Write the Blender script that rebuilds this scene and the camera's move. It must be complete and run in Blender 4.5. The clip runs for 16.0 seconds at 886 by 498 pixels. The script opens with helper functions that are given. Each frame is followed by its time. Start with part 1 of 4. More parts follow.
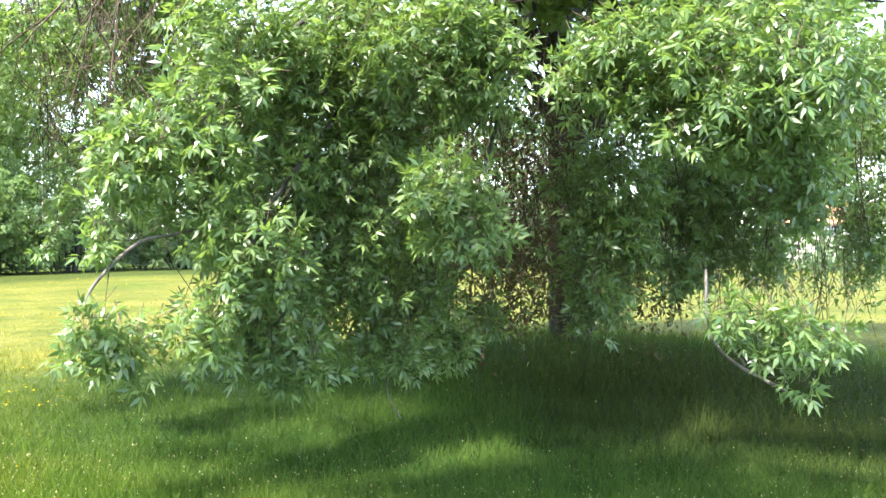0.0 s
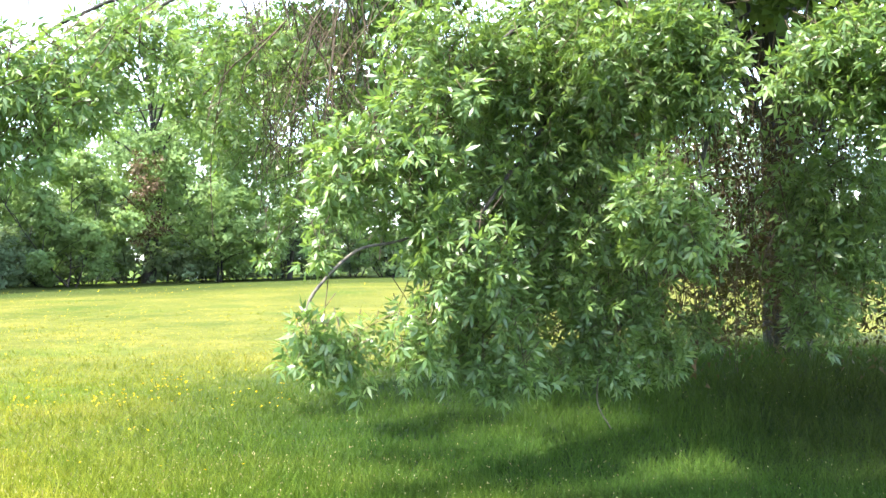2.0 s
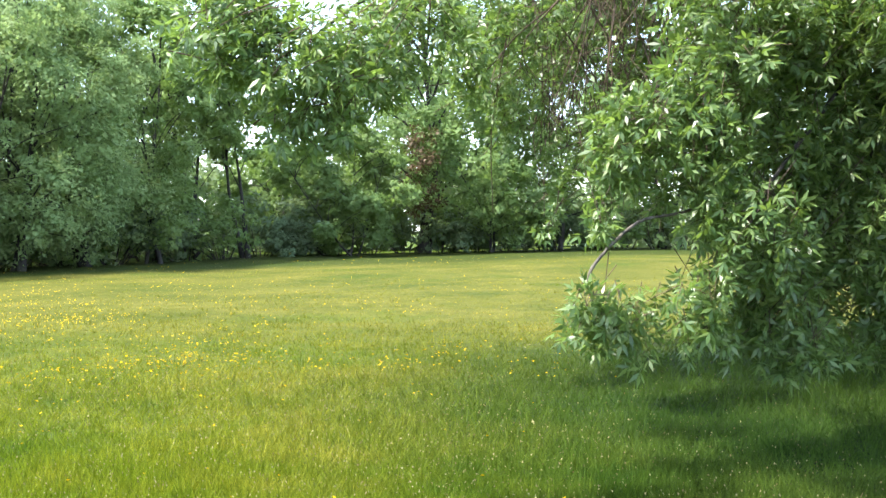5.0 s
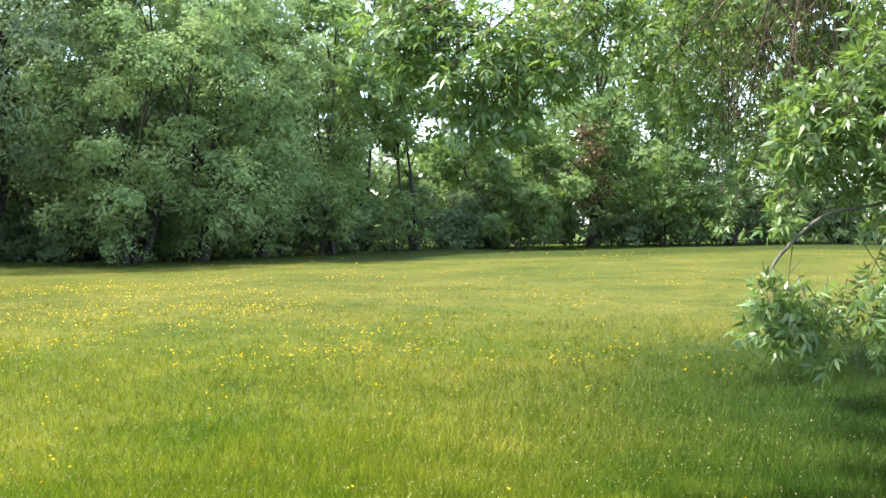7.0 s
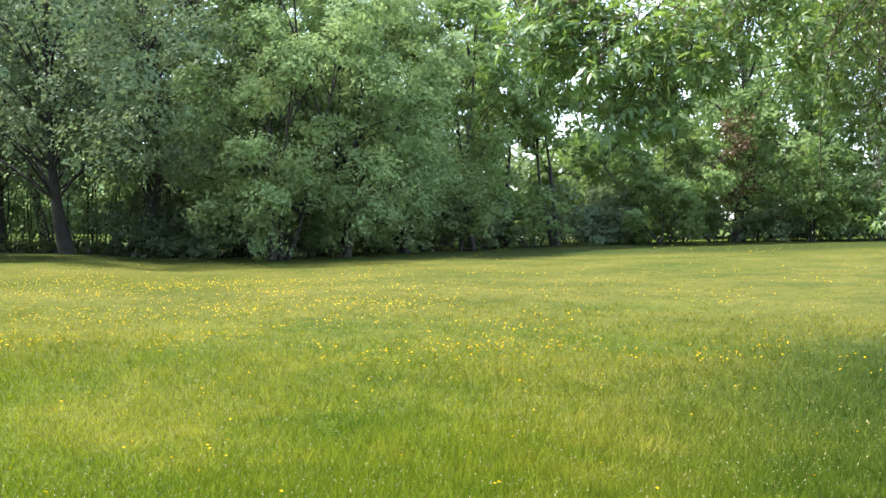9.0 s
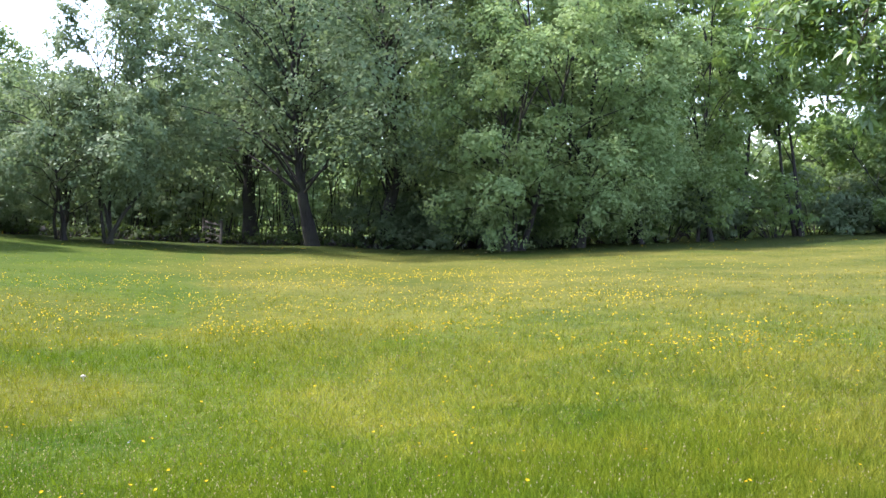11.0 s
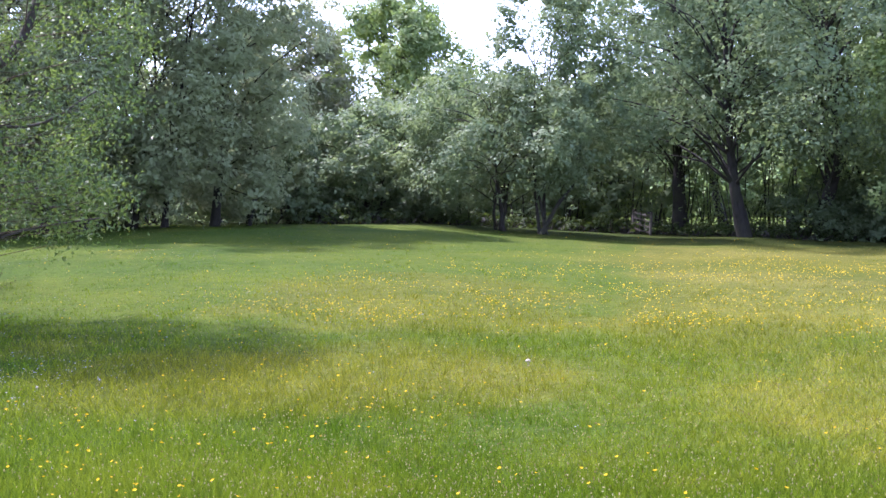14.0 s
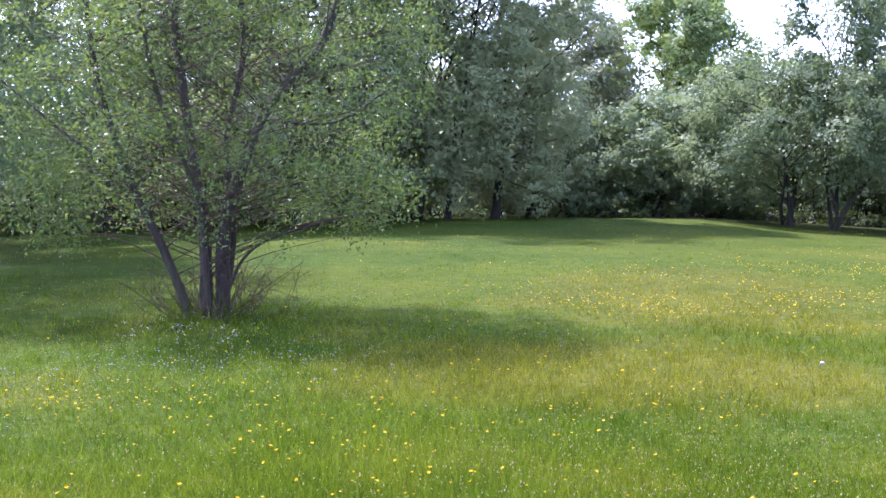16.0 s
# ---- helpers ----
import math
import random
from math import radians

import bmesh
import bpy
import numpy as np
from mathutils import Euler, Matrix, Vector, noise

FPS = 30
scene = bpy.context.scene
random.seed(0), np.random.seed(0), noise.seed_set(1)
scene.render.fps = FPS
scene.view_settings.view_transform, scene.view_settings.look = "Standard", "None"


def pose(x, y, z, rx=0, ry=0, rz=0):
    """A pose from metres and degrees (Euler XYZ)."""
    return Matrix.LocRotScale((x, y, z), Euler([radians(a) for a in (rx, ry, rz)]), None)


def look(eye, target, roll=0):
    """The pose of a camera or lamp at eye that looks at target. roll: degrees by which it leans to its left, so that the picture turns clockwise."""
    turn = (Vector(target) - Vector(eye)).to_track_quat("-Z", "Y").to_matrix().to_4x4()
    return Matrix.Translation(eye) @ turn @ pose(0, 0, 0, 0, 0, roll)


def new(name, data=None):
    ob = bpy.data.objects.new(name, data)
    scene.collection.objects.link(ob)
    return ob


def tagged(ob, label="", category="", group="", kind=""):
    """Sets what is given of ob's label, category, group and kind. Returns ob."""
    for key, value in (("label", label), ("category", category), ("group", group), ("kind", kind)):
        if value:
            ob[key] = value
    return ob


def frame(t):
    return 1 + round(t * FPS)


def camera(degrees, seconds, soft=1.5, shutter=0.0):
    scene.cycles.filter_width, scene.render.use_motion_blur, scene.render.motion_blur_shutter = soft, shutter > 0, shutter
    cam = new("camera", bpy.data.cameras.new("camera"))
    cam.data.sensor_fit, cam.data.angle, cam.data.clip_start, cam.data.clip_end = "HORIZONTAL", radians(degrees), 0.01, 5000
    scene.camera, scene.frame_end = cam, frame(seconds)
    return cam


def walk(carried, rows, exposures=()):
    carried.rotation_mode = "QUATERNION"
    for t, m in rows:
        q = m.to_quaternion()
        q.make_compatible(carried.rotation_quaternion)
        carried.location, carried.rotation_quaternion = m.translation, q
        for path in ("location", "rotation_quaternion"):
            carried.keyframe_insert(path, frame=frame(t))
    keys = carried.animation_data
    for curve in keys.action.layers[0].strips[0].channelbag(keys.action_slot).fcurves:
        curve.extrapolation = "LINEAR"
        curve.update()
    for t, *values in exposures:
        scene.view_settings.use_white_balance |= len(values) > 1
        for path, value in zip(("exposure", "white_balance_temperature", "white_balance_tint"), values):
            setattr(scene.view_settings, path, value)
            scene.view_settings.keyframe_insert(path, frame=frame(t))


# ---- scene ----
# the camera turns on the spot, held at arm's length
cam = camera(43.66, 16.0, soft=1.5)
EYE = 1.5
# seconds, x, y, yaw to the left, pitch up, lean to the right
ROWS = [
    (0.0, 0.029, -0.001, -5.82, 0.00, 0.33),
    (0.5, 0.017, -0.000, -3.31, 0.46, 0.56),
    (1.0, -0.000, -0.000, 0.00, 0.28, 0.59),
    (1.5, -0.013, -0.000, 2.58, 0.34, 0.56),
    (2.0, -0.023, -0.001, 4.65, 0.49, 0.30),
    (2.5, -0.036, -0.002, 7.26, 0.47, 0.07),
    (3.0, -0.047, -0.004, 9.45, 0.11, -0.10),
    (3.5, -0.059, -0.006, 11.86, -0.19, -0.10),
    (4.0, -0.070, -0.009, 14.07, -0.53, -0.02),
    (6.5, -0.123, -0.027, 25.17, -1.27, -0.13),
    (7.0, -0.132, -0.032, 27.20, -1.34, -0.18),
    (7.5, -0.140, -0.036, 29.13, -1.27, -0.13),
    (8.0, -0.147, -0.040, 30.74, -1.45, -0.09),
    (10.5, -0.195, -0.076, 42.64, -1.70, 0.44),
    (11.0, -0.209, -0.089, 46.36, -1.94, 0.58),
    (11.5, -0.221, -0.103, 50.13, -1.93, 0.78),
    (12.0, -0.232, -0.117, 53.47, -2.12, 0.71),
    (12.5, -0.240, -0.128, 56.34, -2.04, 0.14),
    (13.0, -0.248, -0.142, 59.43, -2.07, 0.36),
    (13.5, -0.258, -0.161, 63.72, -1.98, 0.84),
    (14.0, -0.268, -0.181, 68.22, -2.10, 1.00),
    (14.5, -0.275, -0.202, 72.54, -2.21, 1.33),
    (15.0, -0.280, -0.219, 76.12, -2.26, 0.98),
    (15.5, -0.283, -0.235, 79.45, -2.16, 0.75),
    (16.0, -0.286, -0.250, 82.48, -2.22, 0.73),
]
EXPOSURES = [(0.0, 2.82, 6500, 12), (2.4, 2.86, 6500, 10), (3.4, 2.56, 6500, 10), (4.2, 2.3, 6500, 10), (6.5, 2.05, 6500, 10), (8.0, 1.99, 6500, 11), (10.5, 1.9, 6180, 19), (13.0, 1.92, 5830, 34), (16.0, 1.95, 5680, 39)]
walk(cam, [(t, pose(x, y, EYE, 90 + p, 0, yaw) @ pose(0, 0, 0, 0, 0, -lean)) for t, x, y, yaw, p, lean in ROWS], EXPOSURES)

# ---- light ----
SUN_AZ, SUN_EL = 126.0, 57.5        # degrees to the left of +y, and up
world = bpy.data.worlds.new("world")
scene.world = world
world.use_nodes = True
wn = world.node_tree.nodes
sky = wn.new("ShaderNodeTexSky")
sky.sky_type = "NISHITA"
sky.sun_disc = False
sky.sun_elevation, sky.sun_rotation = radians(SUN_EL), radians(360 - SUN_AZ)
sky.air_density, sky.dust_density, sky.ozone_density = 1.0, 1.0, 1.0
wn["Background"].inputs[1].default_value = 0.132
sky_fill = wn.new("ShaderNodeMix")              # an even pale blue added to whiten the sky and lift the shade
sky_fill.data_type, sky_fill.blend_type = "RGBA", "ADD"
sky_fill.inputs[0].default_value = 1.0
sky_fill.inputs[7].default_value = (1.9, 2.25, 2.7, 1)
world.node_tree.links.new(sky.outputs[0], sky_fill.inputs[6])
world.node_tree.links.new(sky_fill.outputs[2], wn["Background"].inputs[0])
sun = new("sun", bpy.data.lights.new("sun", "SUN"))
sun.data.energy, sun.data.angle, sun.data.color = 4.45, radians(2.0), (1.0, 0.95, 0.86)
SUN_DIR = Vector((-math.sin(radians(SUN_AZ)) * math.cos(radians(SUN_EL)), math.cos(radians(SUN_AZ)) * math.cos(radians(SUN_EL)), math.sin(radians(SUN_EL))))
sun.matrix_world = look(SUN_DIR * 60, (0, 0, 0))


# ---- materials ----
def material(name):
    mat = bpy.data.materials.new(name)
    mat.use_nodes = True
    nt = mat.node_tree
    nt.nodes.clear()
    out = nt.nodes.new("ShaderNodeOutputMaterial")
    return mat, nt, out


def node(nt, kind, **values):
    n = nt.nodes.new(kind)
    for key, value in values.items():
        n.inputs[key].default_value = value
    return n


def noise_at(nt, scale, detail=3.0, vector=None):
    n = node(nt, "ShaderNodeTexNoise", Scale=scale, Detail=detail)
    if vector is None:
        vector = nt.nodes.new("ShaderNodeNewGeometry").outputs["Position"]
    nt.links.new(vector, n.inputs["Vector"])
    return n.outputs["Fac"]


def ramp(nt, fac, *stops):
    r = nt.nodes.new("ShaderNodeValToRGB")
    while len(r.color_ramp.elements) < len(stops):
        r.color_ramp.elements.new(0.5)
    for e, (at, col) in zip(r.color_ramp.elements, stops):
        e.position, e.color = at, (*col, 1)
    nt.links.new(fac, r.inputs[0])
    return r.outputs[0]


def mix(nt, fac, a, b, mode="MIX"):
    m = nt.nodes.new("ShaderNodeMix")
    m.data_type, m.blend_type = "RGBA", mode
    for sock, value in ((m.inputs[0], fac), (m.inputs[6], a), (m.inputs[7], b)):
        if isinstance(value, (int, float)):
            sock.default_value = value
        elif isinstance(value, tuple):
            sock.default_value = (*value, 1)
        else:
            nt.links.new(value, sock)
    return m.outputs[2]


def maths(nt, op, a, b=0.0, c=0.0):
    m = nt.nodes.new("ShaderNodeMath")
    m.operation = op
    for sock, value in zip(m.inputs, (a, b, c)):
        if isinstance(value, (int, float)):
            sock.default_value = value
        else:
            nt.links.new(value, sock)
    return m.outputs[0]


def smooth(nt, value, lo, hi):
    m = nt.nodes.new("ShaderNodeMapRange")
    m.interpolation_type = "SMOOTHSTEP"
    nt.links.new(value, m.inputs["Value"])
    m.inputs["From Min"].default_value, m.inputs["From Max"].default_value = lo, hi
    return m.outputs[0]


def along(nt, a, b, c):
    """a x + b y + c of the place."""
    g = nt.nodes.new("ShaderNodeNewGeometry")
    d = nt.nodes.new("ShaderNodeVectorMath")
    d.operation = "DOT_PRODUCT"
    nt.links.new(g.outputs["Position"], d.inputs[0])
    d.inputs[1].default_value = (a, b, 0)
    return maths(nt, "ADD", d.outputs["Value"], c)


def along3(nt, shift):
    """The place, shifted, so that one noise does not follow another."""
    m = nt.nodes.new("ShaderNodeVectorMath")
    m.operation = "ADD"
    m.inputs[1].default_value = (shift, shift * 0.7, shift * 0.3)
    nt.links.new(nt.nodes.new("ShaderNodeNewGeometry").outputs["Position"], m.inputs[0])
    return m.outputs["Vector"]


def leafy(nt, out, colour, through_colour, share, rough=0.5, gloss=0.35):
    """A thin leaf: a matt, slightly glossy face that lets light through."""
    p = node(nt, "ShaderNodeBsdfPrincipled", Roughness=rough)
    p.inputs["Specular IOR Level"].default_value = gloss
    nt.links.new(colour, p.inputs["Base Color"])
    t = nt.nodes.new("ShaderNodeBsdfTranslucent")
    nt.links.new(through_colour, t.inputs[0])
    m = nt.nodes.new("ShaderNodeMixShader")
    m.inputs[0].default_value = share
    nt.links.new(p.outputs[0], m.inputs[1])
    nt.links.new(t.outputs[0], m.inputs[2])
    nt.links.new(m.outputs[0], out.inputs[0])


def foliage(name, dark, mid, light, share=0.38, rough=0.5, gloss=0.1, patch=0.5, glow=(0.22, 0.34, 0.03), leafwise=0.28):
    mat, nt, out = material(name)
    rnd = nt.nodes.new("ShaderNodeNewGeometry").outputs["Random Per Island"]
    fac = maths(nt, "ADD", maths(nt, "MULTIPLY", rnd, leafwise), maths(nt, "MULTIPLY", noise_at(nt, patch, 2), 1.1 - leafwise))
    col = mix(nt, 1.0, ramp(nt, fac, (0.1, dark), (0.5, mid), (1.0, light)), (0.73, 0.74, 0.735), "MULTIPLY")
    thru = mix(nt, 0.55, col, tuple(0.68 * v for v in glow))
    leafy(nt, out, col, thru, share, rough, gloss)
    return mat


def bark(name, a, b, scale=9.0):
    mat, nt, out = material(name)
    tc = nt.nodes.new("ShaderNodeNewGeometry").outputs["Position"]
    mp = nt.nodes.new("ShaderNodeMapping")
    mp.inputs["Scale"].default_value = (1, 1, 0.22)
    nt.links.new(tc, mp.inputs["Vector"])
    fine = noise_at(nt, scale * 2.2, 6, mp.outputs[0])
    col = mix(nt, smooth(nt, noise_at(nt, 1.3, 3), 0.45, 0.7), ramp(nt, fine, (0.3, a), (0.7, b)), (b[0] * 0.9, b[1] * 1.05, b[2] * 0.75))
    p = node(nt, "ShaderNodeBsdfPrincipled", Roughness=0.9)
    nt.links.new(col, p.inputs["Base Color"])
    bump = node(nt, "ShaderNodeBump", Strength=0.9, Distance=0.03)
    nt.links.new(fine, bump.inputs["Height"])
    nt.links.new(bump.outputs[0], p.inputs["Normal"])
    nt.links.new(p.outputs[0], out.inputs[0])
    return mat


def spot(nt, az, d, wide, deep, ragged=0.5):
    """1 inside an oval patch of the meadow at an angle and distance from the middle, 0 outside, with a ragged edge."""
    sn, cs = math.sin(radians(az)), math.cos(radians(az))
    across = along(nt, cs / wide, sn / wide, 0.0)
    out = along(nt, -sn / deep, cs / deep, -d / deep)
    q = maths(nt, "ADD", maths(nt, "MULTIPLY", across, across), maths(nt, "MULTIPLY", out, out))
    q = maths(nt, "ADD", q, maths(nt, "MULTIPLY", maths(nt, "SUBTRACT", noise_at(nt, 0.6, 4), 0.5), 4.0 * ragged))
    return maths(nt, "SUBTRACT", 1.0, smooth(nt, q, 0.35, 1.5))


def meadow_colour(nt, fine, gain):
    """Green grass near by, paler and strawy up the field, with a greener trodden track to the gate."""
    blot = maths(nt, "ADD", maths(nt, "MULTIPLY", noise_at(nt, 0.35, 4), 0.6), maths(nt, "MULTIPLY", noise_at(nt, 2.2, 4), 0.4))
    green = ramp(nt, blot, (0.36, (0.068, 0.132, 0.015)), (0.5, (0.14, 0.19, 0.025)), (0.64, (0.24, 0.25, 0.055)))
    straw = ramp(nt, blot, (0.36, (0.122, 0.145, 0.038)), (0.5, (0.195, 0.192, 0.062)), (0.64, (0.268, 0.245, 0.1)))
    far = smooth(nt, maths(nt, "ADD", along(nt, -0.1, 1.0, 0.0), maths(nt, "MULTIPLY", noise_at(nt, 0.12, 3), 14.0)), 10.0, 25.0)
    col = mix(nt, maths(nt, "MULTIPLY", far, 0.85), green, straw)
    track = maths(nt, "ABSOLUTE", along(nt, TRACK[0], TRACK[1], TRACK[2]))
    worn = maths(nt, "MULTIPLY", maths(nt, "SUBTRACT", 1.0, smooth(nt, track, 0.12, 0.8)), 0.75)
    col = mix(nt, worn, col, (0.08, 0.142, 0.016))
    across = smooth(nt, maths(nt, "MULTIPLY", along(nt, TRACK[0], TRACK[1], TRACK[2]), -1.0), -0.2, 1.6)
    col = mix(nt, maths(nt, "MULTIPLY", across, 0.78), col, ramp(nt, blot, (0.38, (0.062, 0.13, 0.016)), (0.62, (0.142, 0.202, 0.038))))
    left = smooth(nt, maths(nt, "ADD", along(nt, -0.35, -0.94, 0.0), maths(nt, "MULTIPLY", noise_at(nt, 0.25, 3), 8.0)), -1.0, 9.0)
    col = mix(nt, maths(nt, "MULTIPLY", left, 0.82), col, ramp(nt, blot, (0.36, (0.05, 0.112, 0.01)), (0.64, (0.112, 0.176, 0.02))))
    lush = smooth(nt, noise_at(nt, 0.21, 5), 0.52, 0.66)
    col = mix(nt, maths(nt, "MULTIPLY", lush, 0.4), col, (0.07, 0.15, 0.018))
    pale = smooth(nt, noise_at(nt, 0.47, 6, along3(nt, 13.0)), 0.54, 0.7)
    col = mix(nt, maths(nt, "MULTIPLY", pale, 0.32), col, (0.26, 0.25, 0.07))
    # stretches of the left side: fresh green, and a strawy one full of buttercups
    for az, d, wide, deep in ((83.0, 17.5, 6.0, 3.2), (70.0, 28.0, 5.0, 7.0), (62.0, 14.0, 1.6, 9.0)):
        col = mix(nt, maths(nt, "MULTIPLY", spot(nt, az, d, wide, deep), 0.75), col, ramp(nt, blot, (0.36, (0.076, 0.137, 0.008)), (0.64, (0.142, 0.188, 0.016))))
    for az, d, wide, deep in ((70.5, 16.5, 2.6, 4.0), (76.5, 10.0, 2.4, 2.0), (55.5, 15.5, 1.6, 4.0), (51.0, 27.0, 5.0, 3.5)):
        col = mix(nt, maths(nt, "MULTIPLY", spot(nt, az, d, wide, deep), 0.7), col, ramp(nt, blot, (0.36, (0.125, 0.148, 0.022)), (0.64, (0.22, 0.215, 0.045))))
    # darker strip that paints the old trees' shade onto the grass
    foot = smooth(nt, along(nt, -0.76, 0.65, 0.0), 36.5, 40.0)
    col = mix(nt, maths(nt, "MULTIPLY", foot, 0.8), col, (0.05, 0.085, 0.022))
    beyond = smooth(nt, along(nt, -0.79, 0.61, 0.0), 50.0, 54.0)
    col = mix(nt, maths(nt, "MULTIPLY", beyond, 0.8), col, (0.13, 0.2, 0.04))
    # the big tree's shade put into the grass colour: darker, lusher green
    lush_shade = maths(nt, "SUBTRACT", 1.0, smooth(nt, maths(nt, "ADD", maths(nt, "POWER", maths(nt, "ABSOLUTE", along(nt, 1, 0, -2.8)), 2.0), maths(nt, "POWER", maths(nt, "ABSOLUTE", along(nt, 0, 1, -11.0)), 2.0)), 14.0, 75.0))
    col = mix(nt, maths(nt, "MULTIPLY", lush_shade, 0.85), col, ramp(nt, blot, (0.36, (0.021, 0.062, 0.026)), (0.64, (0.043, 0.105, 0.042))))
    # dead brownish grass, darkened further to paint the deep shade there
    litter_shade = maths(nt, "SUBTRACT", 1.0, smooth(nt, maths(nt, "ADD", maths(nt, "ADD", maths(nt, "POWER", maths(nt, "ABSOLUTE", along(nt, 1, 0, -4.3)), 2.0), maths(nt, "POWER", maths(nt, "ABSOLUTE", along(nt, 0, 0.7, -6.9)), 2.0)), maths(nt, "MULTIPLY", noise_at(nt, 0.8, 3), 8.0)), 5.0, 16.0))
    col = mix(nt, maths(nt, "MULTIPLY", litter_shade, 0.8), col, ramp(nt, blot, (0.36, (0.022, 0.03, 0.018)), (0.64, (0.045, 0.062, 0.03))))
    col = mix(nt, 0.6, col, ramp(nt, fine, (0.0, (0.18, 0.24, 0.16)), (0.5, (0.78, 0.84, 0.76)), (0.85, (1.22, 1.16, 1.05)), (1.0, (1.8, 1.65, 1.55))), "MULTIPLY")
    return mix(nt, 1.0, col, gain, "MULTIPLY")


TRACK = (0.536, 0.844, 1.1)      # unit normal and offset of the trodden track's line to the gate


def make_ground_material():
    mat, nt, out = material("meadow_ground")
    fine = noise_at(nt, 9.0, 8)
    # dimmed evenly to stand for the shade between blades
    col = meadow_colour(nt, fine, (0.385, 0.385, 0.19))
    p = node(nt, "ShaderNodeBsdfPrincipled", Roughness=0.95)
    p.inputs["Specular IOR Level"].default_value = 0.1
    nt.links.new(col, p.inputs["Base Color"])
    bump = node(nt, "ShaderNodeBump", Strength=1.0, Distance=0.12)
    nt.links.new(noise_at(nt, 5.0, 8), bump.inputs["Height"])
    nt.links.new(bump.outputs[0], p.inputs["Normal"])
    nt.links.new(p.outputs[0], out.inputs[0])
    return mat


def make_grass_material():
    mat, nt, out = material("grass_blades")
    rnd = nt.nodes.new("ShaderNodeNewGeometry").outputs["Random Per Island"]
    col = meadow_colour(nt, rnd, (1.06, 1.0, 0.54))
    leafy(nt, out, col, mix(nt, 1.0, col, (1.16, 1.16, 0.8), "MULTIPLY"), 0.45, 0.55, 0.08)
    return mat


def plain(name, a, b, scale=8.0, rough=0.8, bump_by=0.3):
    mat, nt, out = material(name)
    n = noise_at(nt, scale, 6)
    p = node(nt, "ShaderNodeBsdfPrincipled", Roughness=rough)
    nt.links.new(ramp(nt, n, (0.3, a), (0.7, b)), p.inputs["Base Color"])
    bump = node(nt, "ShaderNodeBump", Strength=bump_by, Distance=0.02)
    nt.links.new(n, bump.inputs["Height"])
    nt.links.new(bump.outputs[0], p.inputs["Normal"])
    nt.links.new(p.outputs[0], out.inputs[0])
    return mat


def petals(name, a, b):
    mat, nt, out = material(name)
    rnd = nt.nodes.new("ShaderNodeNewGeometry").outputs["Random Per Island"]
    col = ramp(nt, rnd, (0.0, a), (1.0, b))
    leafy(nt, out, col, col, 0.3, 0.6, 0.1)
    return mat


HAZE_GLOW = (0.39, 0.43, 0.23)      # paler, greyer see-through colour that puts haze into the backlit leaves
ASH_NEAR = foliage("ash_leaf_near", (0.04, 0.09, 0.028), (0.128, 0.232, 0.072), (0.29, 0.39, 0.115), 0.5, 0.4, 0.7, 1.2, (0.28, 0.42, 0.04), 0.6)
ASH = foliage("ash_leaf", (0.15, 0.22, 0.115), (0.235, 0.315, 0.17), (0.36, 0.43, 0.235), 0.52, 0.5, 0.12, 0.5, (0.24, 0.34, 0.07))
# duller copy; on the undergrowth it stands for shade at the treeline's base
ASH_OLD = foliage("ash_leaf_dull", (0.12, 0.182, 0.106), (0.185, 0.265, 0.146), (0.285, 0.375, 0.198), 0.48, 0.5, 0.1, 0.5, (0.25, 0.33, 0.1), 0.2)
# paler copy of the ash leaf that paints sunlight onto crowns left too dark
ASH_LIT = foliage("ash_leaf_lit", (0.19, 0.3, 0.125), (0.32, 0.45, 0.19), (0.52, 0.62, 0.28), 0.55, 0.5, 0.12, 0.5, (0.24, 0.34, 0.07))
ASH_FRESH = foliage("ash_leaf_fresh", (0.14, 0.235, 0.085), (0.225, 0.335, 0.125), (0.37, 0.475, 0.185), 0.55, 0.5, 0.12)
# blue-green leaf, made paler and greyer to carry the haze over these trees
ASH_BLUE_HAZE = foliage("ash_leaf_blue_haze", (0.285, 0.355, 0.182), (0.415, 0.49, 0.26), (0.57, 0.63, 0.355), 0.62, 0.5, 0.1, 0.5, HAZE_GLOW, 0.22)
ASH_YELLOW = foliage("ash_leaf_yellow_green", (0.17, 0.25, 0.1), (0.25, 0.335, 0.14), (0.37, 0.45, 0.2), 0.5)
WILLOW = foliage("willow_leaf", (0.125, 0.192, 0.105), (0.2, 0.28, 0.155), (0.33, 0.41, 0.245), 0.5, 0.5, 0.15, 0.5, (0.25, 0.335, 0.09), 0.24)
BROWNISH = foliage("brownish_leaf", (0.15, 0.165, 0.105), (0.22, 0.23, 0.145), (0.3, 0.32, 0.19))
SHRUB = foliage("shrub_leaf", (0.06, 0.105, 0.042), (0.118, 0.188, 0.066), (0.23, 0.325, 0.09), 0.46, 0.45, 0.2, 0.9, (0.27, 0.39, 0.05), 0.3)
# darkened so that the colour carries the shade missing on the brambles
BRAMBLE = foliage("bramble_leaf", (0.03, 0.05, 0.022), (0.055, 0.085, 0.035), (0.1, 0.14, 0.055), 0.25)
DEAD = foliage("dead_leaf", (0.05, 0.032, 0.02), (0.085, 0.052, 0.03), (0.13, 0.08, 0.045), 0.2)
# darker than sunlit bark, to stand for the crown's shade on trunks
BARK = bark("ash_bark", (0.011, 0.0095, 0.008), (0.034, 0.029, 0.025))
BARK_PALE = bark("pale_bark", (0.06, 0.052, 0.045), (0.14, 0.12, 0.1))
BARK_BROWN = bark("brown_bark", (0.026, 0.021, 0.018), (0.066, 0.052, 0.044))
